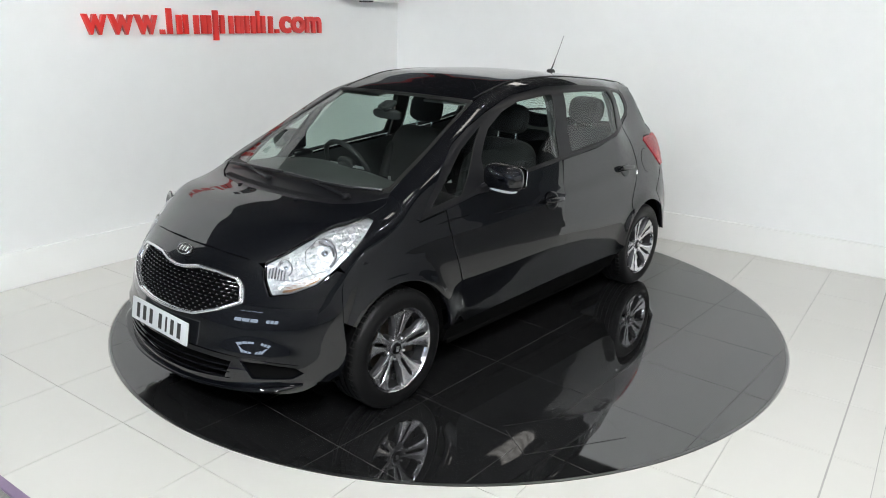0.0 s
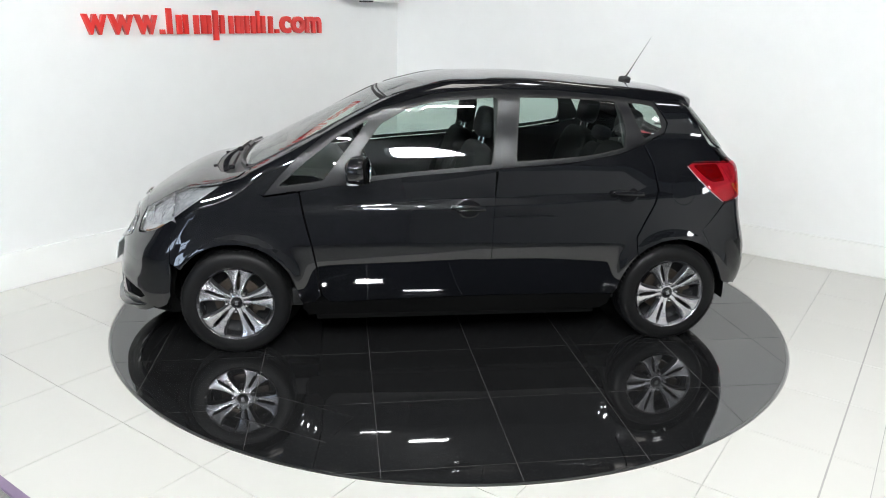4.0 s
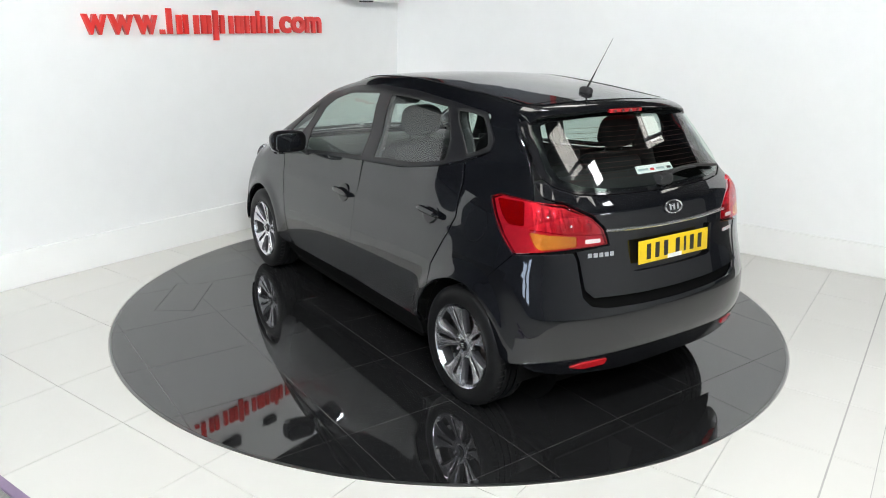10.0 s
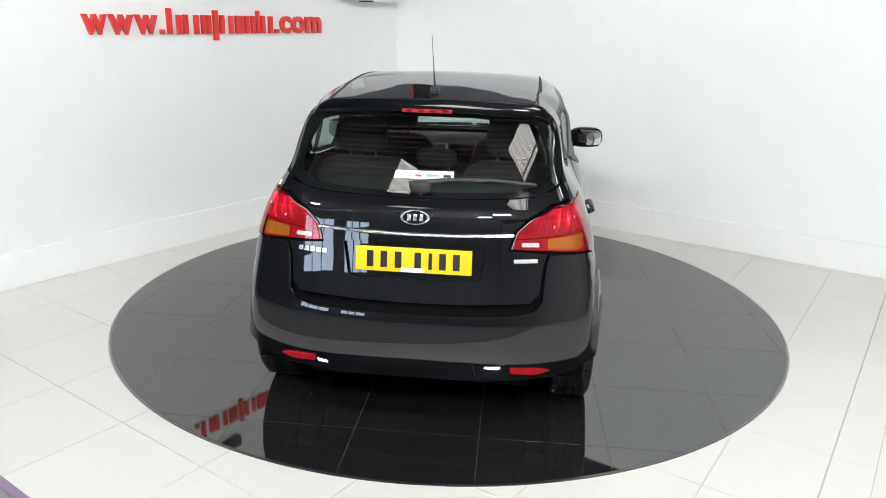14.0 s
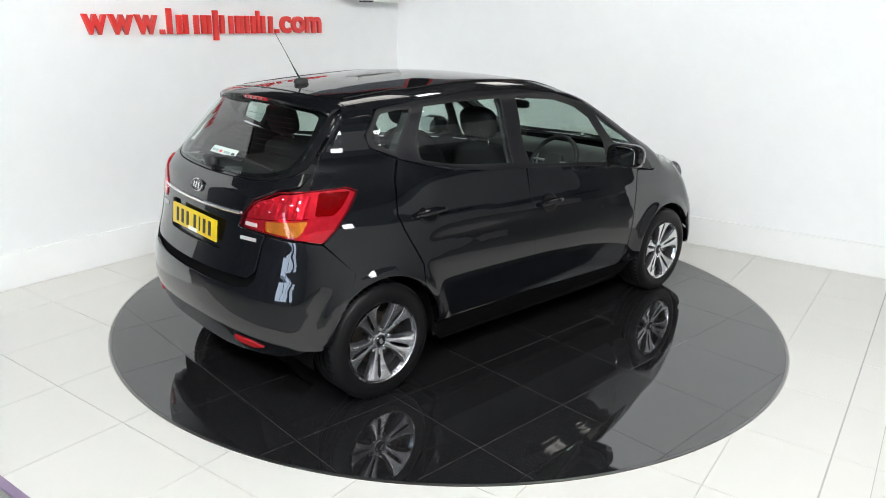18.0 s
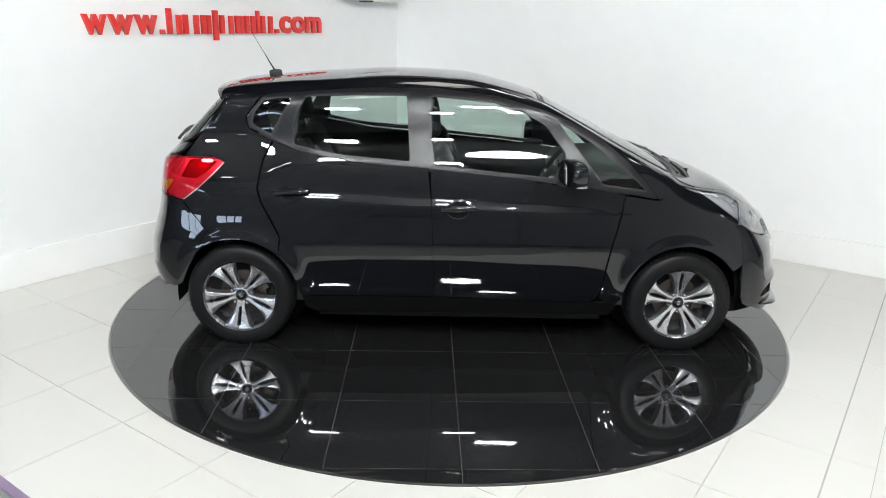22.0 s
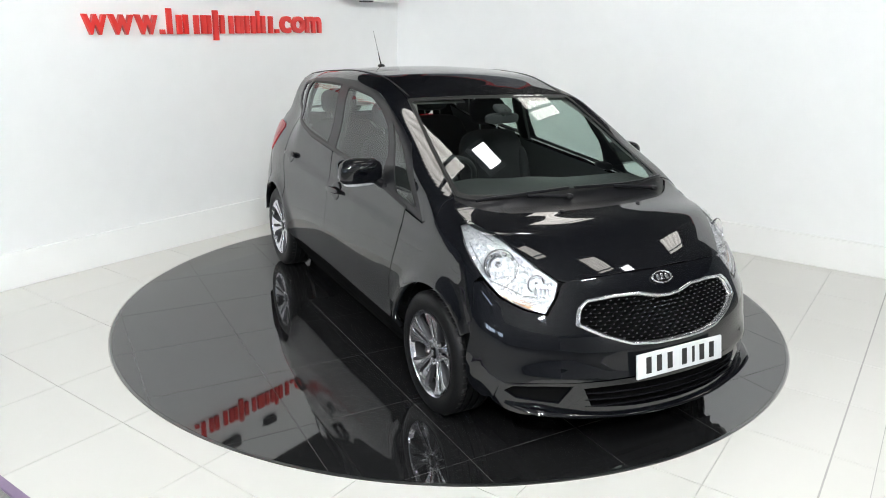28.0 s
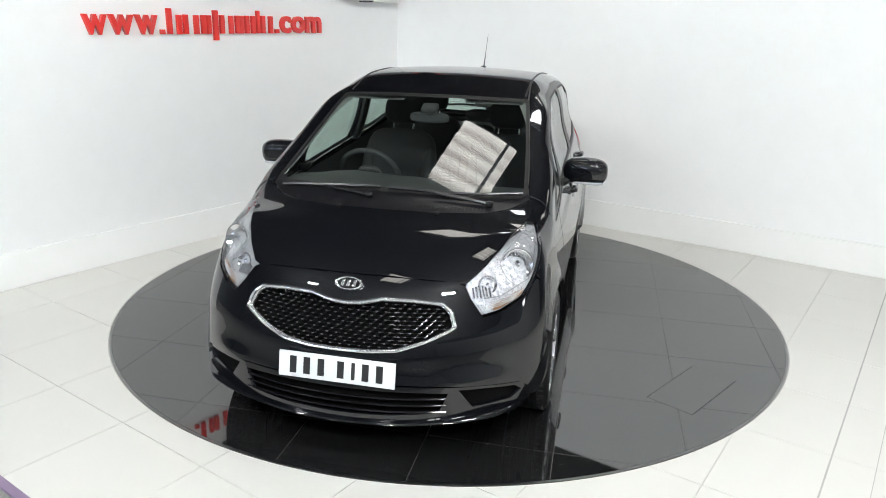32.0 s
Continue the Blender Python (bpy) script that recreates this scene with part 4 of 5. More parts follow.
    for a, z in ((44.0, 1.06), (38.0, 1.02)):
        c, nrm = on_body("rear", a * s, z, 0.0)
        part("bulb", blob_bm(*c, 0.016, 0.016, 0.016, 2, n=12, k=8), CHROME, tl)
    part("lens_seam", tube_bm(many_on_body("rear", [(a * s, z) for a, z in ((28.0, 0.972), (33, 0.976), (40, 0.984), (48.5, 0.996))], 0.004), 0.0022, 5), DEEP_RED, tl)
    for lens in tl.children:
        lens.visible_shadow = "lens" not in lens.name
    tl.visible_shadow = False
    # door handles
    for door, x, z in ((fd, -0.03, 0.862), (rd, -0.985, 0.938)):
        p, nrm = on_body(kind, x, z)
        turn = Matrix.Translation(p) @ nrm.to_track_quat("Y", "Z").to_matrix().to_4x4() @ Matrix.Rotation(radians(-3 * s), 4, "Y")
        cup = lathe_bm([(0.001, 0.0012), (0.02, 0.0014), (0.040, 0.0030), (0.047, 0.0024), (0.051, 0.0008)], 32)
        bmesh.ops.transform(cup, matrix=turn @ Matrix.Diagonal((1.40, 1, 1.12, 1)), verts=cup.verts)
        part("handle_cup", cup, GLOSS_BLACK, door, "dark hand recess behind the handle", angle=60)
        bar = blob_bm(0, 0.024, 0.002, 0.205, 0.026, 0.034, 3.2, n=20, k=10)
        bmesh.ops.transform(bar, matrix=turn, verts=bar.verts)
        h = part("door_handle", bar, PAINT, door, "gloss black pull handle")
        for dx in (-0.085, 0.085):
            stem = box_bm(dx - 0.014, dx + 0.014, -0.004, 0.024, -0.011, 0.013, 0.004)
            bmesh.ops.transform(stem, matrix=turn, verts=stem.verts)
            part("handle_stem", stem, PAINT, h)
    # door mirror
    mx, my, mz = 0.605, 0.925 * s, 1.102
    mirror = part("door_mirror", blob_bm(mx, my, mz, 0.125, 0.25, 0.15, 3.0, tilt=4, n=28, k=16, turn=-9 * s), PAINT, car, "gloss black door mirror")
    part("mirror_glass", blob_bm(mx - 0.057, my + 0.005 * s, mz, 0.012, 0.206, 0.122, 5, tilt=-3, turn=5 * s), MIRROR, mirror, "reflecting mirror pane")
    part("mirror_rim", blob_bm(mx - 0.047, my + 0.005 * s, mz, 0.022, 0.218, 0.132, 4, tilt=4, turn=-9 * s), SHELL, mirror)
    part("side_repeater", blob_bm(mx + 0.018, my + 0.016 * s, mz - 0.060, 0.078, 0.18, 0.022, 3, turn=-9 * s), LAMP_CLEAR, mirror, "clear side repeater lens")
    part("mirror_arm", tube_bm([(mx - 0.005, 0.775 * s, 1.02), (mx, 0.81 * s, 1.035), (mx, 0.85 * s, 1.06)], [0.042, 0.036, 0.032], 12, flat=0.7), TRIM, mirror, "black mirror arm")
    part("mirror_foot", blob_bm(mx - 0.005, 0.785 * s, 1.022, 0.16, 0.05, 0.05, 3), TRIM, mirror)
    # wheel housings
    for ax in (AXLE, -AXLE):
        well = lathe_bm([(0.384, 0.50), (0.384, 0.80)], 48)
        bmesh.ops.delete(well, geom=[v for v in well.verts if v.co.z < -0.06], context="VERTS")
        bmesh.ops.transform(well, matrix=Matrix.Translation((ax, 0 if s > 0 else 0, HUB_Z)) @ Matrix.Diagonal((1, s, 1, 1)), verts=well.verts)
        part("wheel_housing", well, SHELL, car, "dark wheel arch liner")
        disc = bmesh.new()
        bmesh.ops.create_circle(disc, cap_ends=True, segments=40, radius=0.384, matrix=Matrix.Translation((ax, 0.5 * s, HUB_Z + 0.02)) @ Matrix.Rotation(radians(90), 4, "X"))
        part("housing_wall", disc, SHELL, car, smooth=False)
    # door pins of light trim: fuel flap on the car's left, sealed mark on both doors
    patch("inner_side", kind, [(1.62, 0.72), (1.35, 0.97), (1.1, 0.92), (0.6, 1.0), (-0.2, 1.07), (-0.95, 1.16), (-1.3, 1.27), (-1.5, 1.2), (-1.6, 0.9), (-1.55, 0.6)] + arch(-AXLE, 128, -10, 14, 0.385) + [(-0.9, 0.2), (0.9, 0.2)] + arch(AXLE, 190, 45, 14, 0.385), SHELL, car, "dark inner shell", -0.022, 0.0, 0.07)
    patch("pillar_trim", hoop, to_hoop(kind, dense([(x, z + 0.012) for x, z in DLO_TOP[:11]])) + to_hoop("top", dense([(-1.3, 0.44), (-0.4, 0.46), (0.4, 0.49), (0.62, 0.575), (0.85, 0.612), (1.1, 0.645)])), LINING, car, "pale grey pillar lining", -0.025, 0.0, 0.04)
    for name, poly in (("b_pillar_trim", [(-0.19, 1.50), (-0.33, 1.50), (-0.31, 1.09), (-0.19, 1.09)]), ("c_pillar_trim", [(-0.94, 1.48), (-1.01, 1.47), (-1.14, 1.24), (-1.0, 1.19)])):
        patch(name, kind, poly, CABIN, car, "grey pillar lining", -0.03, 0.02, 0.06)
    patch("door_card", kind, [(0.9, 0.98), (0.55, 1.03), (-0.2, 1.09), (-0.95, 1.18), (-1.2, 1.26), (-1.2, 0.80), (-0.95, 0.74), (-0.82, 0.5), (-0.8, 0.4), (0.8, 0.4)], CABIN, car, "dark door trim panel", -0.06, 0.0, 0.09)
patch("fuel_flap", "left", [(-1.345 + 0.075 * math.cos(2 * math.pi * i / 24), 0.955 + 0.082 * math.sin(2 * math.pi * i / 24)) for i in range(24)], PAINT, car, "round fuel filler flap", 0.0016, 0.003, 0.04)
patch("fuel_flap_joint", "left", [(-1.345 + 0.0775 * math.cos(2 * math.pi * i / 24), 0.955 + 0.0845 * math.sin(2 * math.pi * i / 24)) for i in range(24)], SHELL, car, "", 0.0006, 0.002, 0.04, holes=[[(-1.345 + 0.075 * math.cos(2 * math.pi * i / 24), 0.955 + 0.082 * math.sin(2 * math.pi * i / 24)) for i in range(24)]])

# bonnet, screen, roof
BONNET = [(1.905, 0.0), (1.89, 0.25), (1.852, 0.46), (1.83, 0.499), (1.745, 0.560), (1.64, 0.617), (1.50, 0.664), (1.36, 0.703), (1.27, 0.714), (1.235, 0.690), (1.27, 0.655), (1.34, 0.585), (1.41, 0.47), (1.465, 0.25), (1.48, 0.0)]
COWL = [(1.476, 0.0), (1.461, 0.25), (1.406, 0.466), (1.336, 0.58), (1.266, 0.648), (1.228, 0.684), (1.20, 0.672), (1.238, 0.632), (1.282, 0.45), (1.304, 0.2), (1.312, 0.0)]
SCREEN = [(1.322, 0.0), (1.314, 0.2), (1.292, 0.45), (1.248, 0.632), (1.207, 0.668), (1.05, 0.649), (0.85, 0.624), (0.62, 0.589), (0.435, 0.56), (0.46, 0.3), (0.47, 0.0)]
ROOF = [(0.462, 0.0), (0.452, 0.3), (0.428, 0.558), (0.2, 0.541), (-0.4, 0.536), (-1.0, 0.521), (-1.365, 0.496), (-1.385, 0.25), (-1.39, 0.0)]


def both(half):
    return [(a, b) for a, b in half] + [(a, -b) for a, b in half[::-1] if abs(b) > 1e-6]


for s in (1, -1):
    patch("wing_top", "top", [(a, b * s) for a, b in [(1.40, 0.682), (1.27, 0.706), (1.225, 0.684), (1.10, 0.66), (1.08, 0.76), (1.2, 0.80), (1.30, 0.80), (1.37, 0.765)]], PAINT, car, "gloss black wing shoulder", -0.003, 0.0, 0.025)
patch("bonnet", "top", both(BONNET), PAINT, car, "gloss black bonnet", 0.001, 0.016, 0.032, 0.0025, soft=0.01)
patch("scuttle_panel", "top", both(COWL), TRIM, car, "black slatted scuttle panel", -0.004, 0.015, 0.05)
for i in range(56):
    y = -0.5 + i / 55
    p, nrm = on_body("top", 1.405 - 0.22 * y * y, y, -0.003)
    q, _ = on_body("top", 1.445 - 0.24 * y * y, y, -0.003)
    part("scuttle_slat", tube_bm([p, q], 0.0018, 4), TRIM, car)
ws = patch("windscreen", "top", both(SCREEN), SCREEN_GLASS, car, "clear windscreen", 0.0, 0.0, 0.06, 0.002, even=True)
ws.visible_shadow = False
for s in (1, -1):
    patch("screen_seal", "top", [(a, b * s) for a, b in [(1.205, 0.670), (0.85, 0.627), (0.435, 0.562), (0.44, 0.548), (0.85, 0.608), (1.195, 0.648)]], INK, ws, "black screen edge", 0.003, 0.006, 0.05)
patch("screen_band", "top", both([(0.462, 0.0), (0.452, 0.3), (0.430, 0.556), (0.468, 0.556), (0.49, 0.3), (0.50, 0.0)]), INK, ws, "black printed band", 0.002, 0.0, 0.05)
patch("screen_base_band", "top", both([(1.322, 0.0), (1.314, 0.2), (1.292, 0.45), (1.248, 0.632), (1.205, 0.668), (1.175, 0.655), (1.225, 0.60), (1.262, 0.45), (1.283, 0.2), (1.29, 0.0)]), INK, ws, "black printed band", 0.002, 0.0, 0.05)
patch("roof", "top", both(ROOF), PAINT, car, "gloss black roof", 0.001, 0.012, 0.06, 0.0015)
patch("roof_lining", "top", both([(0.40, 0.0), (0.39, 0.50), (-1.3, 0.46), (-1.3, 0.0)]), LINING, car, "grey roof lining", -0.035, 0.0, 0.09)
for s in (1, -1):
    pts = [on_body("top", x, (0.5385 - (0.02 if x < -0.9 else 0)) * s, 0.002)[0] for x in np.linspace(-1.3, 0.40, 18)]
    part("roof_channel", tube_bm(pts, 0.0055, 6, flat=0.5), INK, car, "black roof channel strip")

# front end
patch("front_bumper", "front", mirrored(BUMPER), PAINT, car, "gloss black front bumper", 0.0, 0.02, 0.03, 0.0012, [mirrored(GRILLE)], 0.006)
grille = patch("grille", "front", mirrored(GRILLE), CHROME, car, "black grille in a chrome surround", 0.003, 0.02, 0.03, 0.0, [mirrored(GRILLE_IN)], 0.012)
patch("grille_backing", "front", mirrored(GRILLE), SHELL, grille, "black grille backing", -0.045, 0.0, 0.05)
mesh_bm, stud_bm, edge = bmesh.new(), bmesh.new(), np.array(mirrored(GRILLE_IN))
cells = [((col + 0.5 * (row % 2)) * 2.3, 0.568 + row * 0.0150) for row in range(12) for col in range(-12, 13)]
cells = [(a, z) for a, z in cells if within(np.array([[a - 0.75, z], [a + 0.75, z], [a, z + 0.006]]), edge).all()]
marks = many_on_body("front", [(a + d, z + e) for a, z in cells for d, e in ((-1.05, 0), (0, 0), (1.05, 0), (0, 0), (1.15, 0.0150))], np.tile([-0.024, -0.012, -0.024, -0.022, -0.026], len(cells)))
for i, (a, z) in enumerate(cells):
    l, t, r, dn, up = marks[5 * i:5 * i + 5]
    tube_bm([l, t, r], [0.0014, 0.0036, 0.0014], 6, mesh_bm)
    if within(np.array([[a + 1.1, z + 0.0150]]), edge).all():
        tube_bm([dn, up], 0.0016, 4, mesh_bm)
    blob_bm(t.x + 0.004, t.y, t.z + 0.001, 0.005, 0.013, 0.0055, 2.0, n=8, k=5, bm=stud_bm)
ring_line = dense(mirrored([((a + c) / 2, (b + d) / 2) for (a, b), (c, d) in zip(GRILLE, GRILLE_IN)]) + [((GRILLE[0][0] + GRILLE_IN[0][0]) / 2, (GRILLE[0][1] + GRILLE_IN[0][1]) / 2)], 0.8)
part("chrome_ring", tube_bm(many_on_body("front", softened(ring_line[:-1], 0.9, 2) + ring_line[:1], 0.008), 0.0075, 10), CHROME, grille, "rounded chrome edge")
tagged(part("grille_stud", stud_bm, ALLOY_GREY, grille, "small bright studs on the grille mesh"), kind="stuff")
tagged(part("grille_mesh", mesh_bm, GLOSS_BLACK, grille, "gloss black diamond grille mesh"), kind="stuff")
LOWER = [(0, 0.408), (15, 0.406), (30.6, 0.396), (41, 0.381), (44.5, 0.364), (46.5, 0.314), (45.2, 0.272), (42.5, 0.250), (39, 0.236), (30, 0.218), (20, 0.205), (0, 0.20)]
INTAKE = [(0, 0.385), (18, 0.380), (24.5, 0.372), (22.5, 0.285), (12, 0.272), (0, 0.268)]
FOG = [(26.8, 0.383), (33, 0.380), (40.3, 0.368), (42.4, 0.340), (39.5, 0.312), (30, 0.300)]
valance = patch("lower_bumper", "front", mirrored(LOWER), PAINT, car, "gloss black lower bumper", -0.012, 0.03, 0.035, 0.002, [mirrored(INTAKE), FOG, flipped(FOG, -1)])
patch("intake_backing", "front", mirrored(INTAKE), INK, valance, "dark lower air intake", -0.07, 0.0, 0.05)
for z in (0.288, 0.318, 0.348):
    part("intake_slat", tube_bm(many_on_body("front", [(a, z) for a in np.linspace(-24, 24, 17)], -0.018), 0.0085, 6, flat=0.6), GLOSS_BLACK, valance, "black intake slat")
lip_a = np.linspace(-42, 42, 41)
part("lower_lip", tube_bm(many_on_body("front", [(a, 0.232 + 0.00003 * a * a) for a in lip_a], -0.008), [0.020 + 0.024 * min(1, max(0, (abs(a) - 20) / 14)) - 0.036 * max(0, (abs(a) - 35) / 7) for a in lip_a], 12, flat=0.42), PAINT, valance, "gloss black front lip with deep corners", angle=60)
for s in (1, -1):
    patch("fog_panel", "front", [(a * s, b) for a, b in [(25.8, 0.392), (33, 0.389), (41.5, 0.376), (43.4, 0.340), (40, 0.303), (29.4, 0.291)]], SHELL, valance, "blanked fog lamp recess", -0.034, 0.0, 0.035)


def number_plate(material, label, at, nrm):
    """A plate with plain bars in place of its characters."""
    m = Matrix.Translation(at) @ nrm.to_track_quat("Y", "Z").to_matrix().to_4x4()
    bm = box_bm(-0.26, 0.26, -0.004, 0.006, -0.0555, 0.0555, 0.003)
    bmesh.ops.transform(bm, matrix=m, verts=bm.verts)
    plate = part("number_plate", bm, material, car, label)
    for x in (-0.192, -0.130, -0.076, -0.020, 0.068, 0.132, 0.194):
        w = 0.008 if x == -0.076 else 0.015
        for x0, x1, z0, z1 in ((x - w, x + w, -0.037, 0.037),):
            b = box_bm(x0, x1, 0.006, 0.0072, z0, z1)
            bmesh.ops.transform(b, matrix=m, verts=b.verts)
            part("plate_bar", b, INK, plate, smooth=False)
    return plate, m


number_plate(PLATE_WHITE, "white number plate with plain dark bars", Vector((2.112, 0, 0.466)), Vector((0.985, 0, 0.17)))
rear_plate, rear_m = number_plate(PLATE_YELLOW, "yellow number plate with plain dark bars", Vector((-1.888, 0, 0.868)), Vector((-0.99, 0, 0.10)))
b = box_bm(-0.05, 0.055, 0.0072, 0.0084, -0.054, -0.034, 0.0)
bmesh.ops.transform(b, matrix=rear_m, verts=b.verts)
part("plate_sticker", b, PAPER, rear_plate, "small pale dealer strip", smooth=False)


def emblem(at, nrm, w, h):
    m = Matrix.Translation(at) @ nrm.to_track_quat("Y", "Z").to_matrix().to_4x4()
    ring = lathe_bm([(0.5, 0.0), (0.5, 0.006), (0.46, 0.009), (0.41, 0.006), (0.41, 0.002)], 40)
    bmesh.ops.transform(ring, matrix=m @ Matrix.Diagonal((w, 1, h, 1)), verts=ring.verts)
    e = part("emblem", ring, CHROME, car, "oval chrome emblem", angle=50)
    face = lathe_bm([(0.001, 0.004), (0.42, 0.003)], 40)
    bmesh.ops.transform(face, matrix=m @ Matrix.Diagonal((w, 1, h, 1)), verts=face.verts)
    part("emblem_face", face, GLOSS_BLACK, e, "dark emblem ground")
    for x in (-0.22, 0.0, 0.2):
        bar = box_bm((x - 0.06) * w, (x + 0.06) * w, 0.003, 0.0075, -0.23 * h, 0.23 * h, 0.002)
        bmesh.ops.transform(bar, matrix=m, verts=bar.verts)
        part("emblem_bar", bar, CHROME, e, "plain chrome shape")


p, nrm = on_body("front", 0, 0.790, 0.004)
emblem(p, nrm, 0.125, 0.062)
p, nrm = on_body("rear", 0, 1.055, 0.003)
emblem(p, nrm, 0.13, 0.068)

# rear end
GATE = [(0, 1.128), (15, 1.130), (28, 1.134), (36, 1.142), (41.5, 1.165), (45.5, 1.19), (49.0, 1.19), (46.0, 1.135), (41.5, 1.122), (39.4, 1.118), (31.8, 1.062), (27.9, 1.003), (26.2, 0.922), (36.3, 0.905), (35.2, 0.86), (33.5, 0.73), (31.0, 0.692), (15, 0.684), (0, 0.682)]
RECESS = [(0, 0.945), (17, 0.943), (20.5, 0.932), (18.5, 0.792), (16.5, 0.783), (0, 0.78)]
gate = patch("tailgate", "rear", mirrored(GATE), PAINT, car, "gloss black tailgate", 0.0, 0.018, 0.045, 0.002, [mirrored(RECESS)], 0.008)
patch("plate_recess", "rear", mirrored(RECESS), PAINT, gate, "gloss black plate recess", -0.022, 0.0, 0.045)
part("chrome_strip", tube_bm(many_on_body("rear", [(a, 0.982 + 0.00001 * a * a) for a in np.linspace(-27.5, 27.5, 21)], 0.006), 0.011, 8, flat=0.7), CHROME, gate, "chrome tailgate strip")
WINDOW = [(0, 1.140), (15, 1.142), (28, 1.147), (36, 1.157), (42, 1.185), (46.0, 1.235), (49.5, 1.33), (53.0, 1.425), (50, 1.45), (25, 1.466), (0, 1.468)]
GLASS_IN = [(0, 1.152), (15, 1.154), (27, 1.160), (35, 1.175), (41.2, 1.205), (44.5, 1.26), (47.2, 1.34), (49.5, 1.425), (46, 1.443), (25, 1.456), (0, 1.458)]
BORDER = [(0, 1.131), (15, 1.133), (28, 1.137), (36, 1.146), (42.5, 1.175), (47.5, 1.215), (52, 1.33), (57.5, 1.44), (50, 1.462), (25, 1.478), (0, 1.48)]
patch("window_border", "rear", mirrored(BORDER), GLOSS_BLACK, gate, "gloss black rear window border", -0.001, 0.01, 0.045, 0.0, [mirrored(GLASS_IN)], 0.012)
rg = patch("rear_window", "rear", mirrored(WINDOW), GLASS, gate, "clear heated rear window", 0.006, 0.003, 0.05, even=0.35)
rg.visible_shadow = False
for i in range(11):
    z = 1.195 + 0.021 * i
    part("heater_wire", tube_bm(many_on_body("rear", [(a, z) for a in np.linspace(-38, 38, 15)], 0.002), 0.0008, 4), HEATER, rg)
patch("bumper_step", "rear", mirrored([(0, 0.69), (32, 0.695), (34, 0.69), (32.5, 0.63), (0, 0.62)]), SHELL, car, "dark step between tailgate and bumper", -0.026, 0.0, 0.05)
RB = [(0, 0.636), (15, 0.638), (27.0, 0.644), (31.5, 0.658), (33.9, 0.70), (35.8, 0.86), (36.8, 0.900), (47.4, 0.893), (52.3, 0.873), (57, 0.79), (61, 0.718), (58.9, 0.60), (56.0, 0.50), (54.4, 0.43), (53.8, 0.395), (51.5, 0.372), (44, 0.378), (33, 0.402), (15, 0.42), (0, 0.425)]
patch("rear_bumper", "rear", mirrored(RB), PAINT, car, "gloss black rear bumper", 0.002, 0.03, 0.045, 0.002, soft=0.008)
RBL = [(0, 0.42), (15, 0.415), (33, 0.397), (44, 0.373), (47.5, 0.368), (44.5, 0.342), (38, 0.320), (20, 0.308), (0, 0.318)]
insert = patch("bumper_insert", "rear", mirrored(RBL), PAINT, car, "black lower rear bumper", -0.002, 0.05, 0.045)
for s in (1, -1):
    patch("rear_reflector", "rear", [(a * s, b) for a, b in [(26.0, 0.392), (33, 0.384), (36.5, 0.366), (33, 0.350), (26.5, 0.362)]], RED_LENS, insert, "red rear reflector", 0.006, 0.01, 0.03, soft=0.008)
patch("rear_sticker", "rear", [(9.5, 1.229), (-12.5, 1.231), (-12.0, 1.200), (9.5, 1.198)], PAPER, rg, "white window sticker with plain bars", 0.006, 0.001, 0.03)
for a0, a1, mt in ((1.8, -0.6, RED_LETTER), (8.5, 2.8, TEAL), (-2.0, -7.0, TEAL), (-8.5, -11.2, INK)):
    patch("sticker_bar", "rear", [(a0, 1.216), (a1, 1.216), (a1, 1.206), (a0, 1.206)], mt, rg, "", 0.0075, 0.0, 0.03)
patch("badge_plate", "rear", [(-27.5, 0.885), (-33.5, 0.885), (-33.5, 0.868), (-27.5, 0.868)], WHITE_LENS, gate, "small pale badge", 0.004, 0.003, 0.02)
patch("badge_print", "rear", [(-27.8, 0.882), (-29.5, 0.882), (-29.5, 0.871), (-27.8, 0.871)], TEAL, gate, "", 0.0055, 0.0, 0.02)
for i in range(5):
    patch("badge_bar", "rear", [(33.0 - i * 1.7, 0.893), (31.8 - i * 1.7, 0.893), (31.8 - i * 1.7, 0.873), (33.0 - i * 1.7, 0.873)], CHROME, gate, "plain chrome badge bar", 0.003, 0.003, 0.02)

# roof spoiler with the high brake lamp
sp = bmesh.new()
rows_ = []
for i in range(29):
    y = -0.575 + 1.15 * i / 28
    k = abs(y) / 0.575
    a, _ = on_body("top", -1.355 + 0.02 * k ** 4, max(-0.5, min(0.5, y)), 0.003)
    top = a.z - 0.035 * max(0, (abs(y) - 0.5) / 0.075) ** 2
    tip = -1.505 + 0.075 * k ** 4
    rows_.append([sp.verts.new(c) for c in ((-1.33, y, top + 0.001), (-1.40, y, top - 0.012), (tip + 0.01, y, top - 0.030), (tip, y, top - 0.040), (tip + 0.012, y, top - 0.055), (tip + 0.06, y, top - 0.066), (-1.40, y, top - 0.07))])
for a, b in zip(rows_, rows_[1:]):
    for j in range(6):
        sp.faces.new((a[j], b[j], b[j + 1], a[j + 1]))
sp.faces.new(rows_[0])
sp.faces.new(rows_[-1][::-1])
spoiler = part("roof_spoiler", sp, PAINT, car, "gloss black roof spoiler", angle=40)
brake = part("brake_lamp", box_bm(-1.5115, -1.490, -0.118, 0.118, 1.473, 1.490, 0.004), RED_LENS, spoiler, "red high brake lamp")
for y in (-0.085, -0.028, 0.028, 0.085):
    part("lamp_cell", blob_bm(-1.511, y, 1.4815, 0.005, 0.03, 0.013, 2.5, n=12, k=8), DEEP_RED, brake)

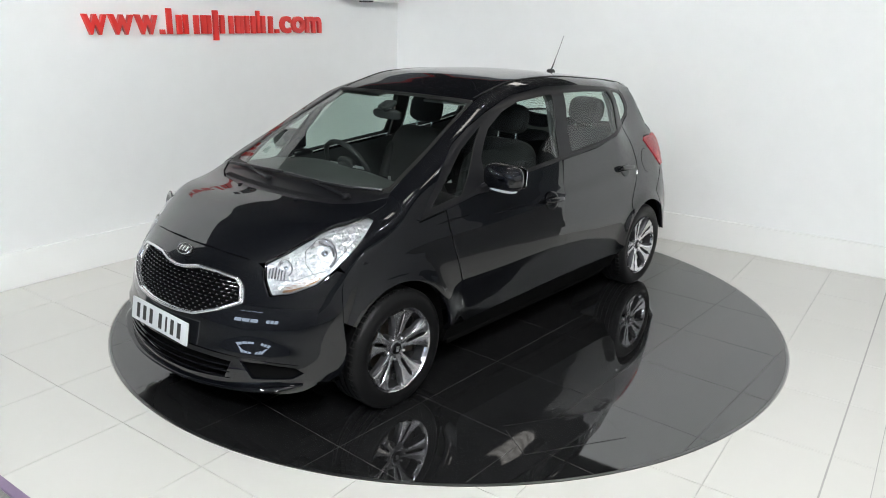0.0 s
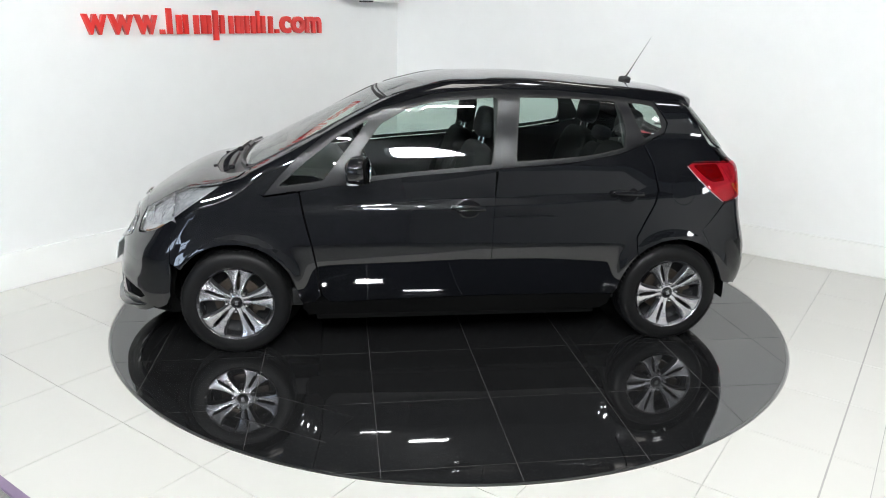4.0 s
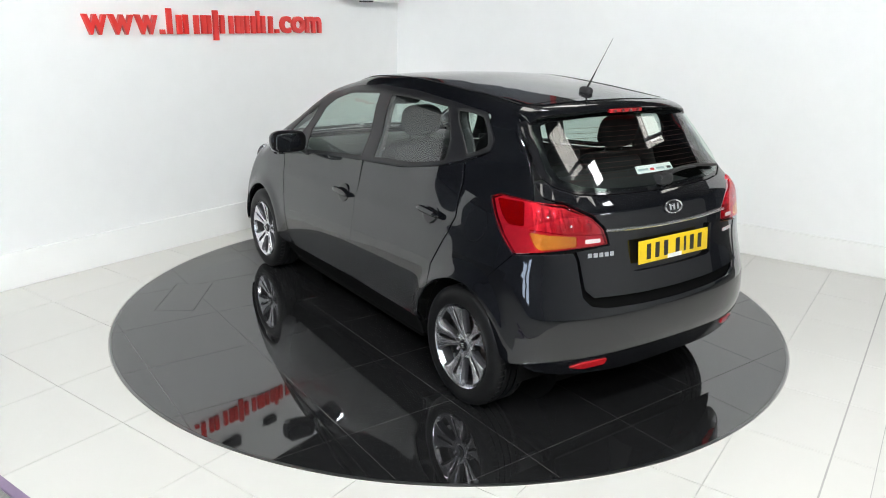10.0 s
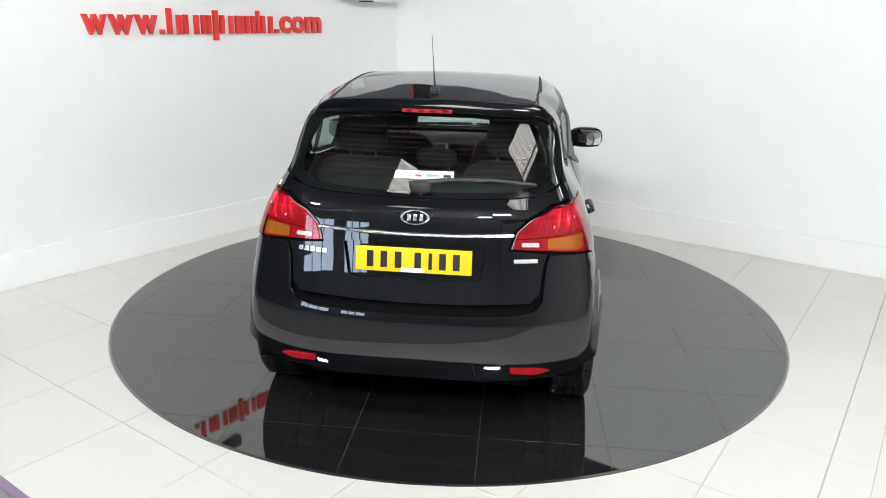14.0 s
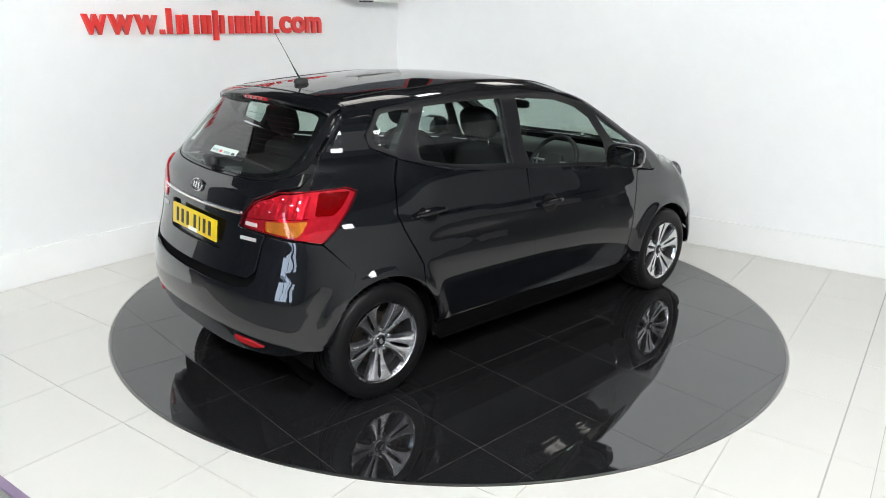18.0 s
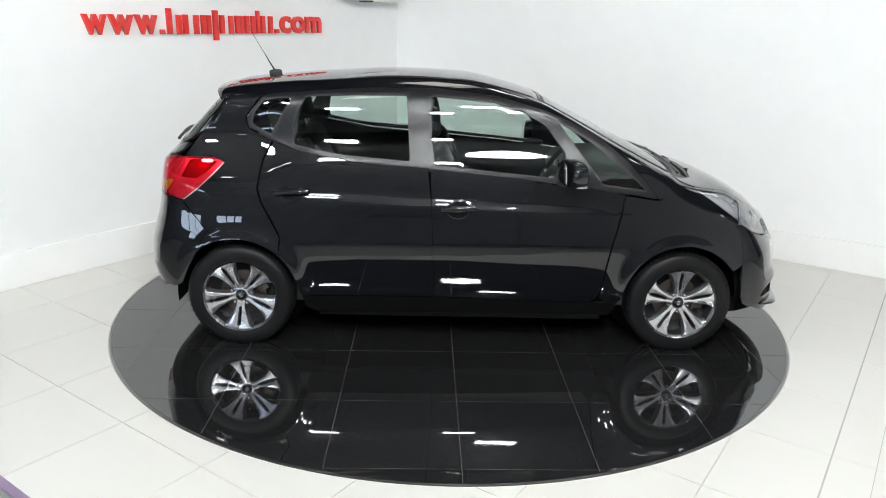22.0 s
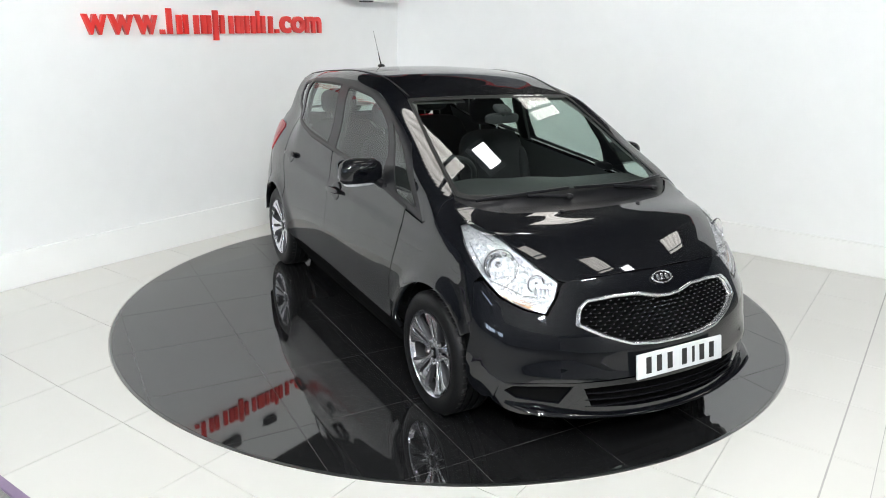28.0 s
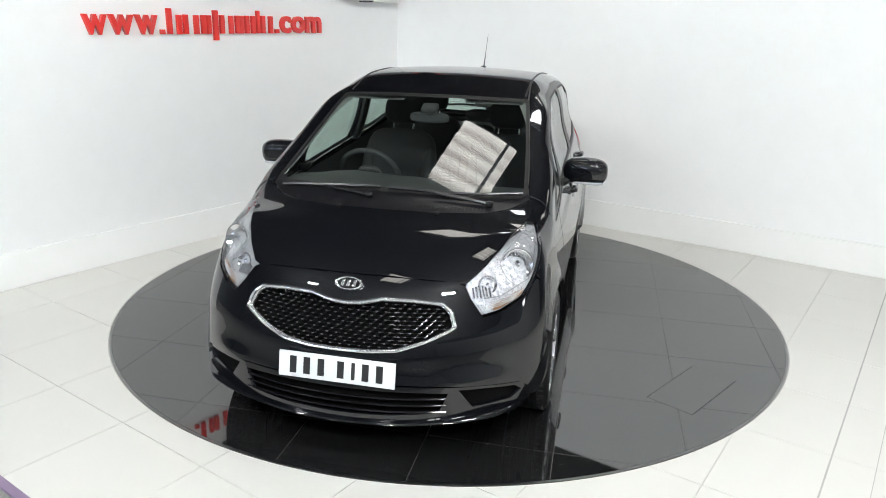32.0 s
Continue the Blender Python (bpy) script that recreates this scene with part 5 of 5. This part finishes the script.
# aerial and wipers
part("aerial_foot", blob_bm(-1.222, 0, 1.556, 0.085, 0.046, 0.042, 2.6, tilt=-4), PLASTIC, car, "black aerial foot")
part("aerial", tube_bm([(-1.225, 0, 1.566), (-1.26, 0, 1.622), (-1.288, 0, 1.672), (-1.378, 0, 1.825)], [0.006, 0.004, 0.0020, 0.0011], 8), PLASTIC, car, "thin roof aerial sloping back")


def on_screen(x, y, lift):
    return on_body("top", x, y, lift)[0]


BLADES = (((1.365, -0.10), (1.322, -0.33), [(1.300, -0.06), (1.302, -0.20), (1.296, -0.40), (1.280, -0.60)]),
          ((1.335, 0.50), (1.322, 0.22), [(1.303, -0.02), (1.306, 0.14), (1.300, 0.30), (1.276, 0.46), (1.222, 0.645)]))
for (ax_, ay), (bx, by), line in BLADES:
    arm = part("wiper", tube_bm([on_screen(ax_ + (bx - ax_) * k, ay + (by - ay) * k, 0.010 + 0.014 * k) for k in (0, 0.3, 0.65, 1)], [0.012, 0.010, 0.008, 0.007], 8), TRIM, car, "black wiper arm")
    part("wiper_blade", tube_bm(many_on_body("top", dense(line, 0.04), 0.016), 0.008, 6), TRIM, arm, "black wiper blade")
    part("wiper_pivot", blob_bm(*on_screen(ax_, ay, 0.012), 0.04, 0.04, 0.03, 2.5), TRIM, arm)
rw = part("rear_wiper", blob_bm(*on_body("rear", -1.0, 1.160, 0.024)[0], 0.06, 0.10, 0.06, 2.8), PLASTIC, car, "black rear wiper")
part("wiper_arm", tube_bm(many_on_body("rear", [(a, 1.168 + 0.020 * math.sin(math.pi * min(1, -(a - 1) / 34))) for a in np.linspace(3, -22, 8)], 0.032), [0.024, 0.023, 0.020, 0.018, 0.016, 0.013, 0.011, 0.009], 8, flat=0.6), PLASTIC, rw)
part("wiper_blade", tube_bm(many_on_body("rear", [(a, 1.176 + 0.020 * math.sin(math.pi * min(1, -(a + 3) / 34))) for a in np.linspace(-5, -37, 9)], 0.022), 0.010, 8, flat=0.8), INK, rw)
part("wiper_spindle", blob_bm(*on_body("rear", -1.0, 1.150, 0.012)[0], 0.03, 0.03, 0.03, 2.5), SILVER, rw)
for y in (-0.22, 0.27):
    p, nrm = on_body("top", 1.47, y, 0.004)
    part("washer_jet", blob_bm(*p, 0.03, 0.022, 0.012, 2.5, n=12, k=8), TRIM, car)

# underside
part("underbody", box_bm(-1.70, 1.85, -0.55, 0.55, 0.185, 0.26, 0.03), SHELL, car, "dark underbody", smooth=False)
part("underbody_side", box_bm(-0.86, 0.86, -0.78, 0.78, 0.17, 0.22, 0.02), SHELL, car, smooth=False)
patch("inner_front", "front", mirrored([(0, 0.80), (28, 0.79), (52, 0.72), (53, 0.2), (0, 0.2)]), SHELL, car, "dark inner shell", -0.065, 0.0, 0.08)
patch("inner_rear", "rear", mirrored([(0, 1.12), (40, 1.13), (58, 1.1), (54, 0.8), (50, 0.40), (30, 0.34), (0, 0.34)]), SHELL, car, "dark inner shell", -0.03, 0.0, 0.08)
patch("inner_bonnet", "top", both([(1.87, 0.0), (1.82, 0.45), (1.35, 0.65), (1.25, 0.64), (1.3, 0.0)]), SHELL, car, "dark inner shell", -0.03, 0.0, 0.08)

# wheels
TREAD = [(0.215, 0.095), (0.235, 0.103), (0.265, 0.107), (0.290, 0.100), (0.302, 0.090), (0.309, 0.076)]
for g in (0.058, 0.020, -0.020, -0.058):
    TREAD += [(0.3118, g + 0.010), (0.3118, g + 0.005), (0.304, g + 0.004), (0.304, g - 0.004), (0.3118, g - 0.005), (0.3118, g - 0.010)]
TREAD += [(0.309, -0.076), (0.302, -0.090), (0.265, -0.105), (0.215, -0.095)]


def wheel_at(x, s):
    hub = new("wheel")
    tagged(hub, "alloy wheel with black road tyre")
    hub.parent = car
    hub.matrix_basis = pose(x, 0.755 * s, HUB_Z + 0.007, 0, 0, 0 if s > 0 else 180)
    tyre = part("tyre", lathe_bm(TREAD, 96), RUBBER, hub, "black rubber tyre with grooved tread", angle=40)
    blocks = bmesh.new()
    for i in range(60):
        for y, sk in ((0.068, 1), (-0.068, -1)):
            m = Matrix.Rotation(2 * math.pi * (i + 0.25 * sk) / 60, 4, "Y")
            box_bm(-0.0035, 0.0035, y - 0.014, y + 0.014, 0.3085, 0.3126, bm=blocks, m=m)
    tagged(part("tread", blocks, INK, tyre, smooth=False), kind="stuff")
    part("rim", lathe_bm([(0.190, -0.09), (0.195, 0.02), (0.205, 0.075), (0.213, 0.092), (0.2195, 0.1005), (0.2195, 0.094), (0.215, 0.085)], 80), ALLOY, hub, "machined alloy rim edge")
    part("rim_barrel", lathe_bm([(0.05, -0.035), (0.12, -0.035), (0.194, -0.02), (0.198, 0.06), (0.204, 0.078)], 64), ALLOY_SHADED, hub, "rim barrel darkened for the shade inside")
    part("brake_disc", lathe_bm([(0.06, 0.0), (0.062, 0.012), (0.135, 0.012), (0.137, -0.004)], 48), IRON, hub, "steel brake disc")
    part("brake_caliper", box_bm(-0.16, -0.09, -0.02, 0.04, -0.05, 0.06, 0.012), IRON, hub, "grey brake caliper")
    for i in range(5):
        a0 = math.radians(90 + 72 * i)
        for sd in (1, -1):
            bm, rows_ = bmesh.new(), []
            # radius, slot edge and outer edge in degrees from the pair's middle, width of the painted flank
            for r, lo, hi, flank in ((0.028, 0, 36, 0.5), (0.044, 0, 31, 2), (0.058, 0.2, 23.0, 3.6), (0.072, 0.6, 19.4, 4.2), (0.080, 5.3, 18.0, 4.2), (0.12, 4.2, 16.8, 3.8), (0.16, 3.4, 17.6, 3.6),
                                     (0.184, 2.9, 19.0, 3.3), (0.190, 0.9, 19.6, 3.0), (0.200, 0.2, 21.0, 3.0), (0.2078, 0, 24.0, 2.2)):
                y = 0.064 + 0.034 * (r / 0.205) ** 1.5
                cols = ((lo, -0.030), (lo, -0.003), (lo + 0.9, 0.0), ((lo + hi) / 2, 0.0012), (hi - 0.8, 0.0), (hi, -0.0015), (hi + flank, -0.017), (hi + flank, -0.040))
                rows_.append([bm.verts.new((r * math.cos(a0 + sd * math.radians(an)), y + drop, r * math.sin(a0 + sd * math.radians(an)))) for an, drop in cols])
            for p, q in zip(rows_, rows_[1:]):
                for j in range(7):
                    # slot sides take the shade-darkened alloy so that the slots look deep
                    bm.faces.new((p[j], q[j], q[j + 1], p[j + 1])).material_index = (2, 0, 0, 0, 0, 1, 1)[j]
            spoke = part("spoke", bm, ALLOY, hub, "machined alloy spoke with a grey flank", angle=28)
            spoke.data.materials.append(ALLOY_GREY)
            spoke.data.materials.append(ALLOY_SHADED)
    part("hub_plate", lathe_bm([(0.001, 0.066), (0.036, 0.069), (0.044, 0.066), (0.050, 0.045)], 40), ALLOY, hub, angle=50)
    part("hub_cap", lathe_bm([(0.001, 0.080), (0.026, 0.079), (0.031, 0.074), (0.032, 0.066)], 32), GLOSS_BLACK, hub, "black centre cap")
    for z in (-0.010, 0.0, 0.010):
        part("cap_mark", box_bm(-0.0095, 0.0095, 0.0788, 0.0812, z - 0.0022, z + 0.0022, 0.0004), SILVER, hub, "pale mark on the cap")
    part("cap_ring", lathe_bm([(0.0315, 0.0735), (0.0335, 0.072), (0.0345, 0.066)], 32), ALLOY_GREY, hub)
    for i in range(5):
        an = math.radians(90 + 36 + 72 * i)
        at = (0.060 * math.cos(an), 0, 0.060 * math.sin(an))
        boss = lathe_bm([(0.011, 0.058), (0.0165, 0.060), (0.018, 0.056), (0.019, 0.010)], 20)
        bmesh.ops.translate(boss, vec=at, verts=boss.verts)
        part("nut_seat", boss, ALLOY_SHADED, hub, angle=50)
        nut = lathe_bm([(0.001, 0.078), (0.006, 0.0775), (0.0095, 0.073), (0.0105, 0.05)], 6)
        bmesh.ops.translate(nut, vec=at, verts=nut.verts)
        part("wheel_nut", nut, CHROME, hub, "domed chrome wheel nut")
    return hub


first = wheel_at(AXLE, 1)
copy_thing(first, pose(AXLE, -0.755, HUB_Z + 0.007, 0, 0, 180))
copy_thing(first, pose(-AXLE, 0.755, HUB_Z + 0.007, 0, 20, 0))
copy_thing(first, pose(-AXLE, -0.755, HUB_Z + 0.007, 0, 30, 180))
first.matrix_basis = pose(AXLE, 0.755, HUB_Z + 0.007, 0, -8, 0)

# cabin
part("cabin_floor", box_bm(-1.6, 1.05, -0.72, 0.72, 0.24, 0.36, 0.02), CABIN, car, "dark cabin floor", smooth=False)
dash = bmesh.new()
rows_ = []
for i in range(13):
    y = -0.70 + 1.40 * i / 12
    bulge = 0.05 * math.exp(-((y + 0.36) / 0.2) ** 2) + 0.03 * math.exp(-(y / 0.18) ** 2)
    rows_.append([dash.verts.new(c) for c in ((1.28 - 0.25 * y * y, y, 1.0), (1.12 - 0.1 * y * y, y, 1.035), (0.86, y, 1.03 + bulge * 0.8), (0.74, y, 0.99 + bulge), (0.69, y, 0.93), (0.72, y, 0.72), (0.85, y, 0.55))])
for a, b in zip(rows_, rows_[1:]):
    for j in range(6):
        dash.faces.new((a[j], b[j], b[j + 1], a[j + 1]))
dashboard = part("dashboard", dash, DASH, car, "dark dashboard, lightened in colour for the light on it", angle=50)
part("console_screen", box_bm(0.675, 0.70, -0.11, 0.11, 0.86, 1.0, 0.012), GLOSS_BLACK, dashboard, "dark centre display")
for y in (-0.125, 0.125):
    part("console_trim", tube_bm([(0.672, y * 1.05, 1.0), (0.665, y, 0.90), (0.685, y * 0.8, 0.72)], 0.009, 8), SILVER, dashboard, "silver console trim")
part("centre_console", box_bm(-0.1, 0.72, -0.10, 0.10, 0.36, 0.58, 0.03), CABIN, car, "dark centre console")
wheel_c = Vector((0.56, -0.37, 0.985))
wm = Matrix.Translation(wheel_c) @ Matrix.Rotation(radians(-62), 4, "Y")
ringp = [wm @ Vector((0.185 * math.cos(2 * math.pi * i / 40), 0.185 * math.sin(2 * math.pi * i / 40), 0)) for i in range(41)]
steer = part("steering_wheel", tube_bm(ringp, 0.016, 10), CABIN, car, "black steering wheel")
part("steering_boss", blob_bm(*wheel_c, 0.05, 0.15, 0.13, 3, tilt=28), CABIN, steer)
for an in (0.0, math.pi, -math.pi / 2):
    part("steering_spoke", tube_bm([wheel_c, wm @ Vector((0.18 * math.sin(an), 0.18 * math.cos(an), 0))], [0.022, 0.014], 8, flat=0.5), SILVER, steer, "silver trimmed spoke")
part("steering_column", tube_bm([wheel_c, wheel_c + Vector((0.25, 0, -0.12))], [0.045, 0.06], 12), CABIN, steer)
part("rear_view_mirror", blob_bm(0.56, 0.0, 1.352, 0.035, 0.235, 0.062, 3.5, tilt=12), CABIN, car, "dark interior mirror")
part("mirror_stem", tube_bm([(0.575, 0, 1.37), (0.60, 0, 1.41)], 0.012, 8), CABIN, car)
part("sensor_box", blob_bm(0.56, 0.0, 1.405, 0.10, 0.10, 0.03, 4, tilt=22), CABIN, car)
for y in (-0.36, 0.36):
    part("sun_visor", box_bm(0.28, 0.45, y - 0.17, y + 0.17, 1.455, 1.470, 0.006, m=Matrix.Translation((0.36, 0, 1.46)) @ Matrix.Rotation(radians(14), 4, "Y") @ Matrix.Translation((-0.36, 0, -1.46))), LINING, car, "grey sun visor")


def seat(x, y, w, label):
    c = part("seat_cushion", blob_bm(x + 0.12, y, 0.56, 0.54, w, 0.20, 4, tilt=-6), CLOTH, car, label)
    part("seat_back", blob_bm(x - 0.20, y, 0.86, 0.17, w, 0.66, 4.2, tilt=-16, n=24, k=16), CLOTH, c, "dark cloth backrest")
    for d in (1, -1):
        part("side_bolster", blob_bm(x - 0.16, y + d * (w / 2 - 0.035), 0.82, 0.17, 0.09, 0.50, 3, tilt=-16), CLOTH, c)
        part("headrest_post", tube_bm([(x - 0.285, y + d * 0.07, 1.14), (x - 0.315, y + d * 0.07, 1.30)], 0.006, 8), CHROME, c, "steel headrest post")
    part("headrest", blob_bm(x - 0.318, y, 1.305, 0.115, 0.275, 0.19, 3.2, tilt=-12, n=24, k=14), CLOTH, c, "dark cloth headrest")


for y in (-0.37, 0.37):
    seat(0.12, y, 0.50, "dark cloth front seat")
for y in (-0.40, 0.40):
    seat(-0.80, y, 0.56, "dark cloth rear seat")
part("middle_seat", blob_bm(-1.0, 0, 0.83, 0.15, 0.34, 0.60, 4, tilt=-16), CLOTH, car, "dark cloth rear seat")
part("middle_headrest", blob_bm(-1.09, 0, 1.19, 0.10, 0.22, 0.10, 3, tilt=-12), CLOTH, car)
part("parcel_shelf", box_bm(-1.62, -1.12, -0.60, 0.60, 1.05, 1.075, 0.01), CABIN, car, "dark parcel shelf")

# ---- movement: the disc turns at an even pace and carries the car ----
TURN_START, TURN_RATE = -130.21, -10.372


def motions():
    disc_rows, car_rows = [], []
    for i in range(17):
        t = 2.0 * i
        m = pose(0, 0, 0, 0, 0, TURN_START + TURN_RATE * t)
        disc_rows.append((t, m @ pose(0, 0, 0, 0, 0, 0.6)))
        car_rows.append((t, m @ pose(0.049, -0.013, 0)))
    walk(turntable, disc_rows)
    walk(car, car_rows)


motions()
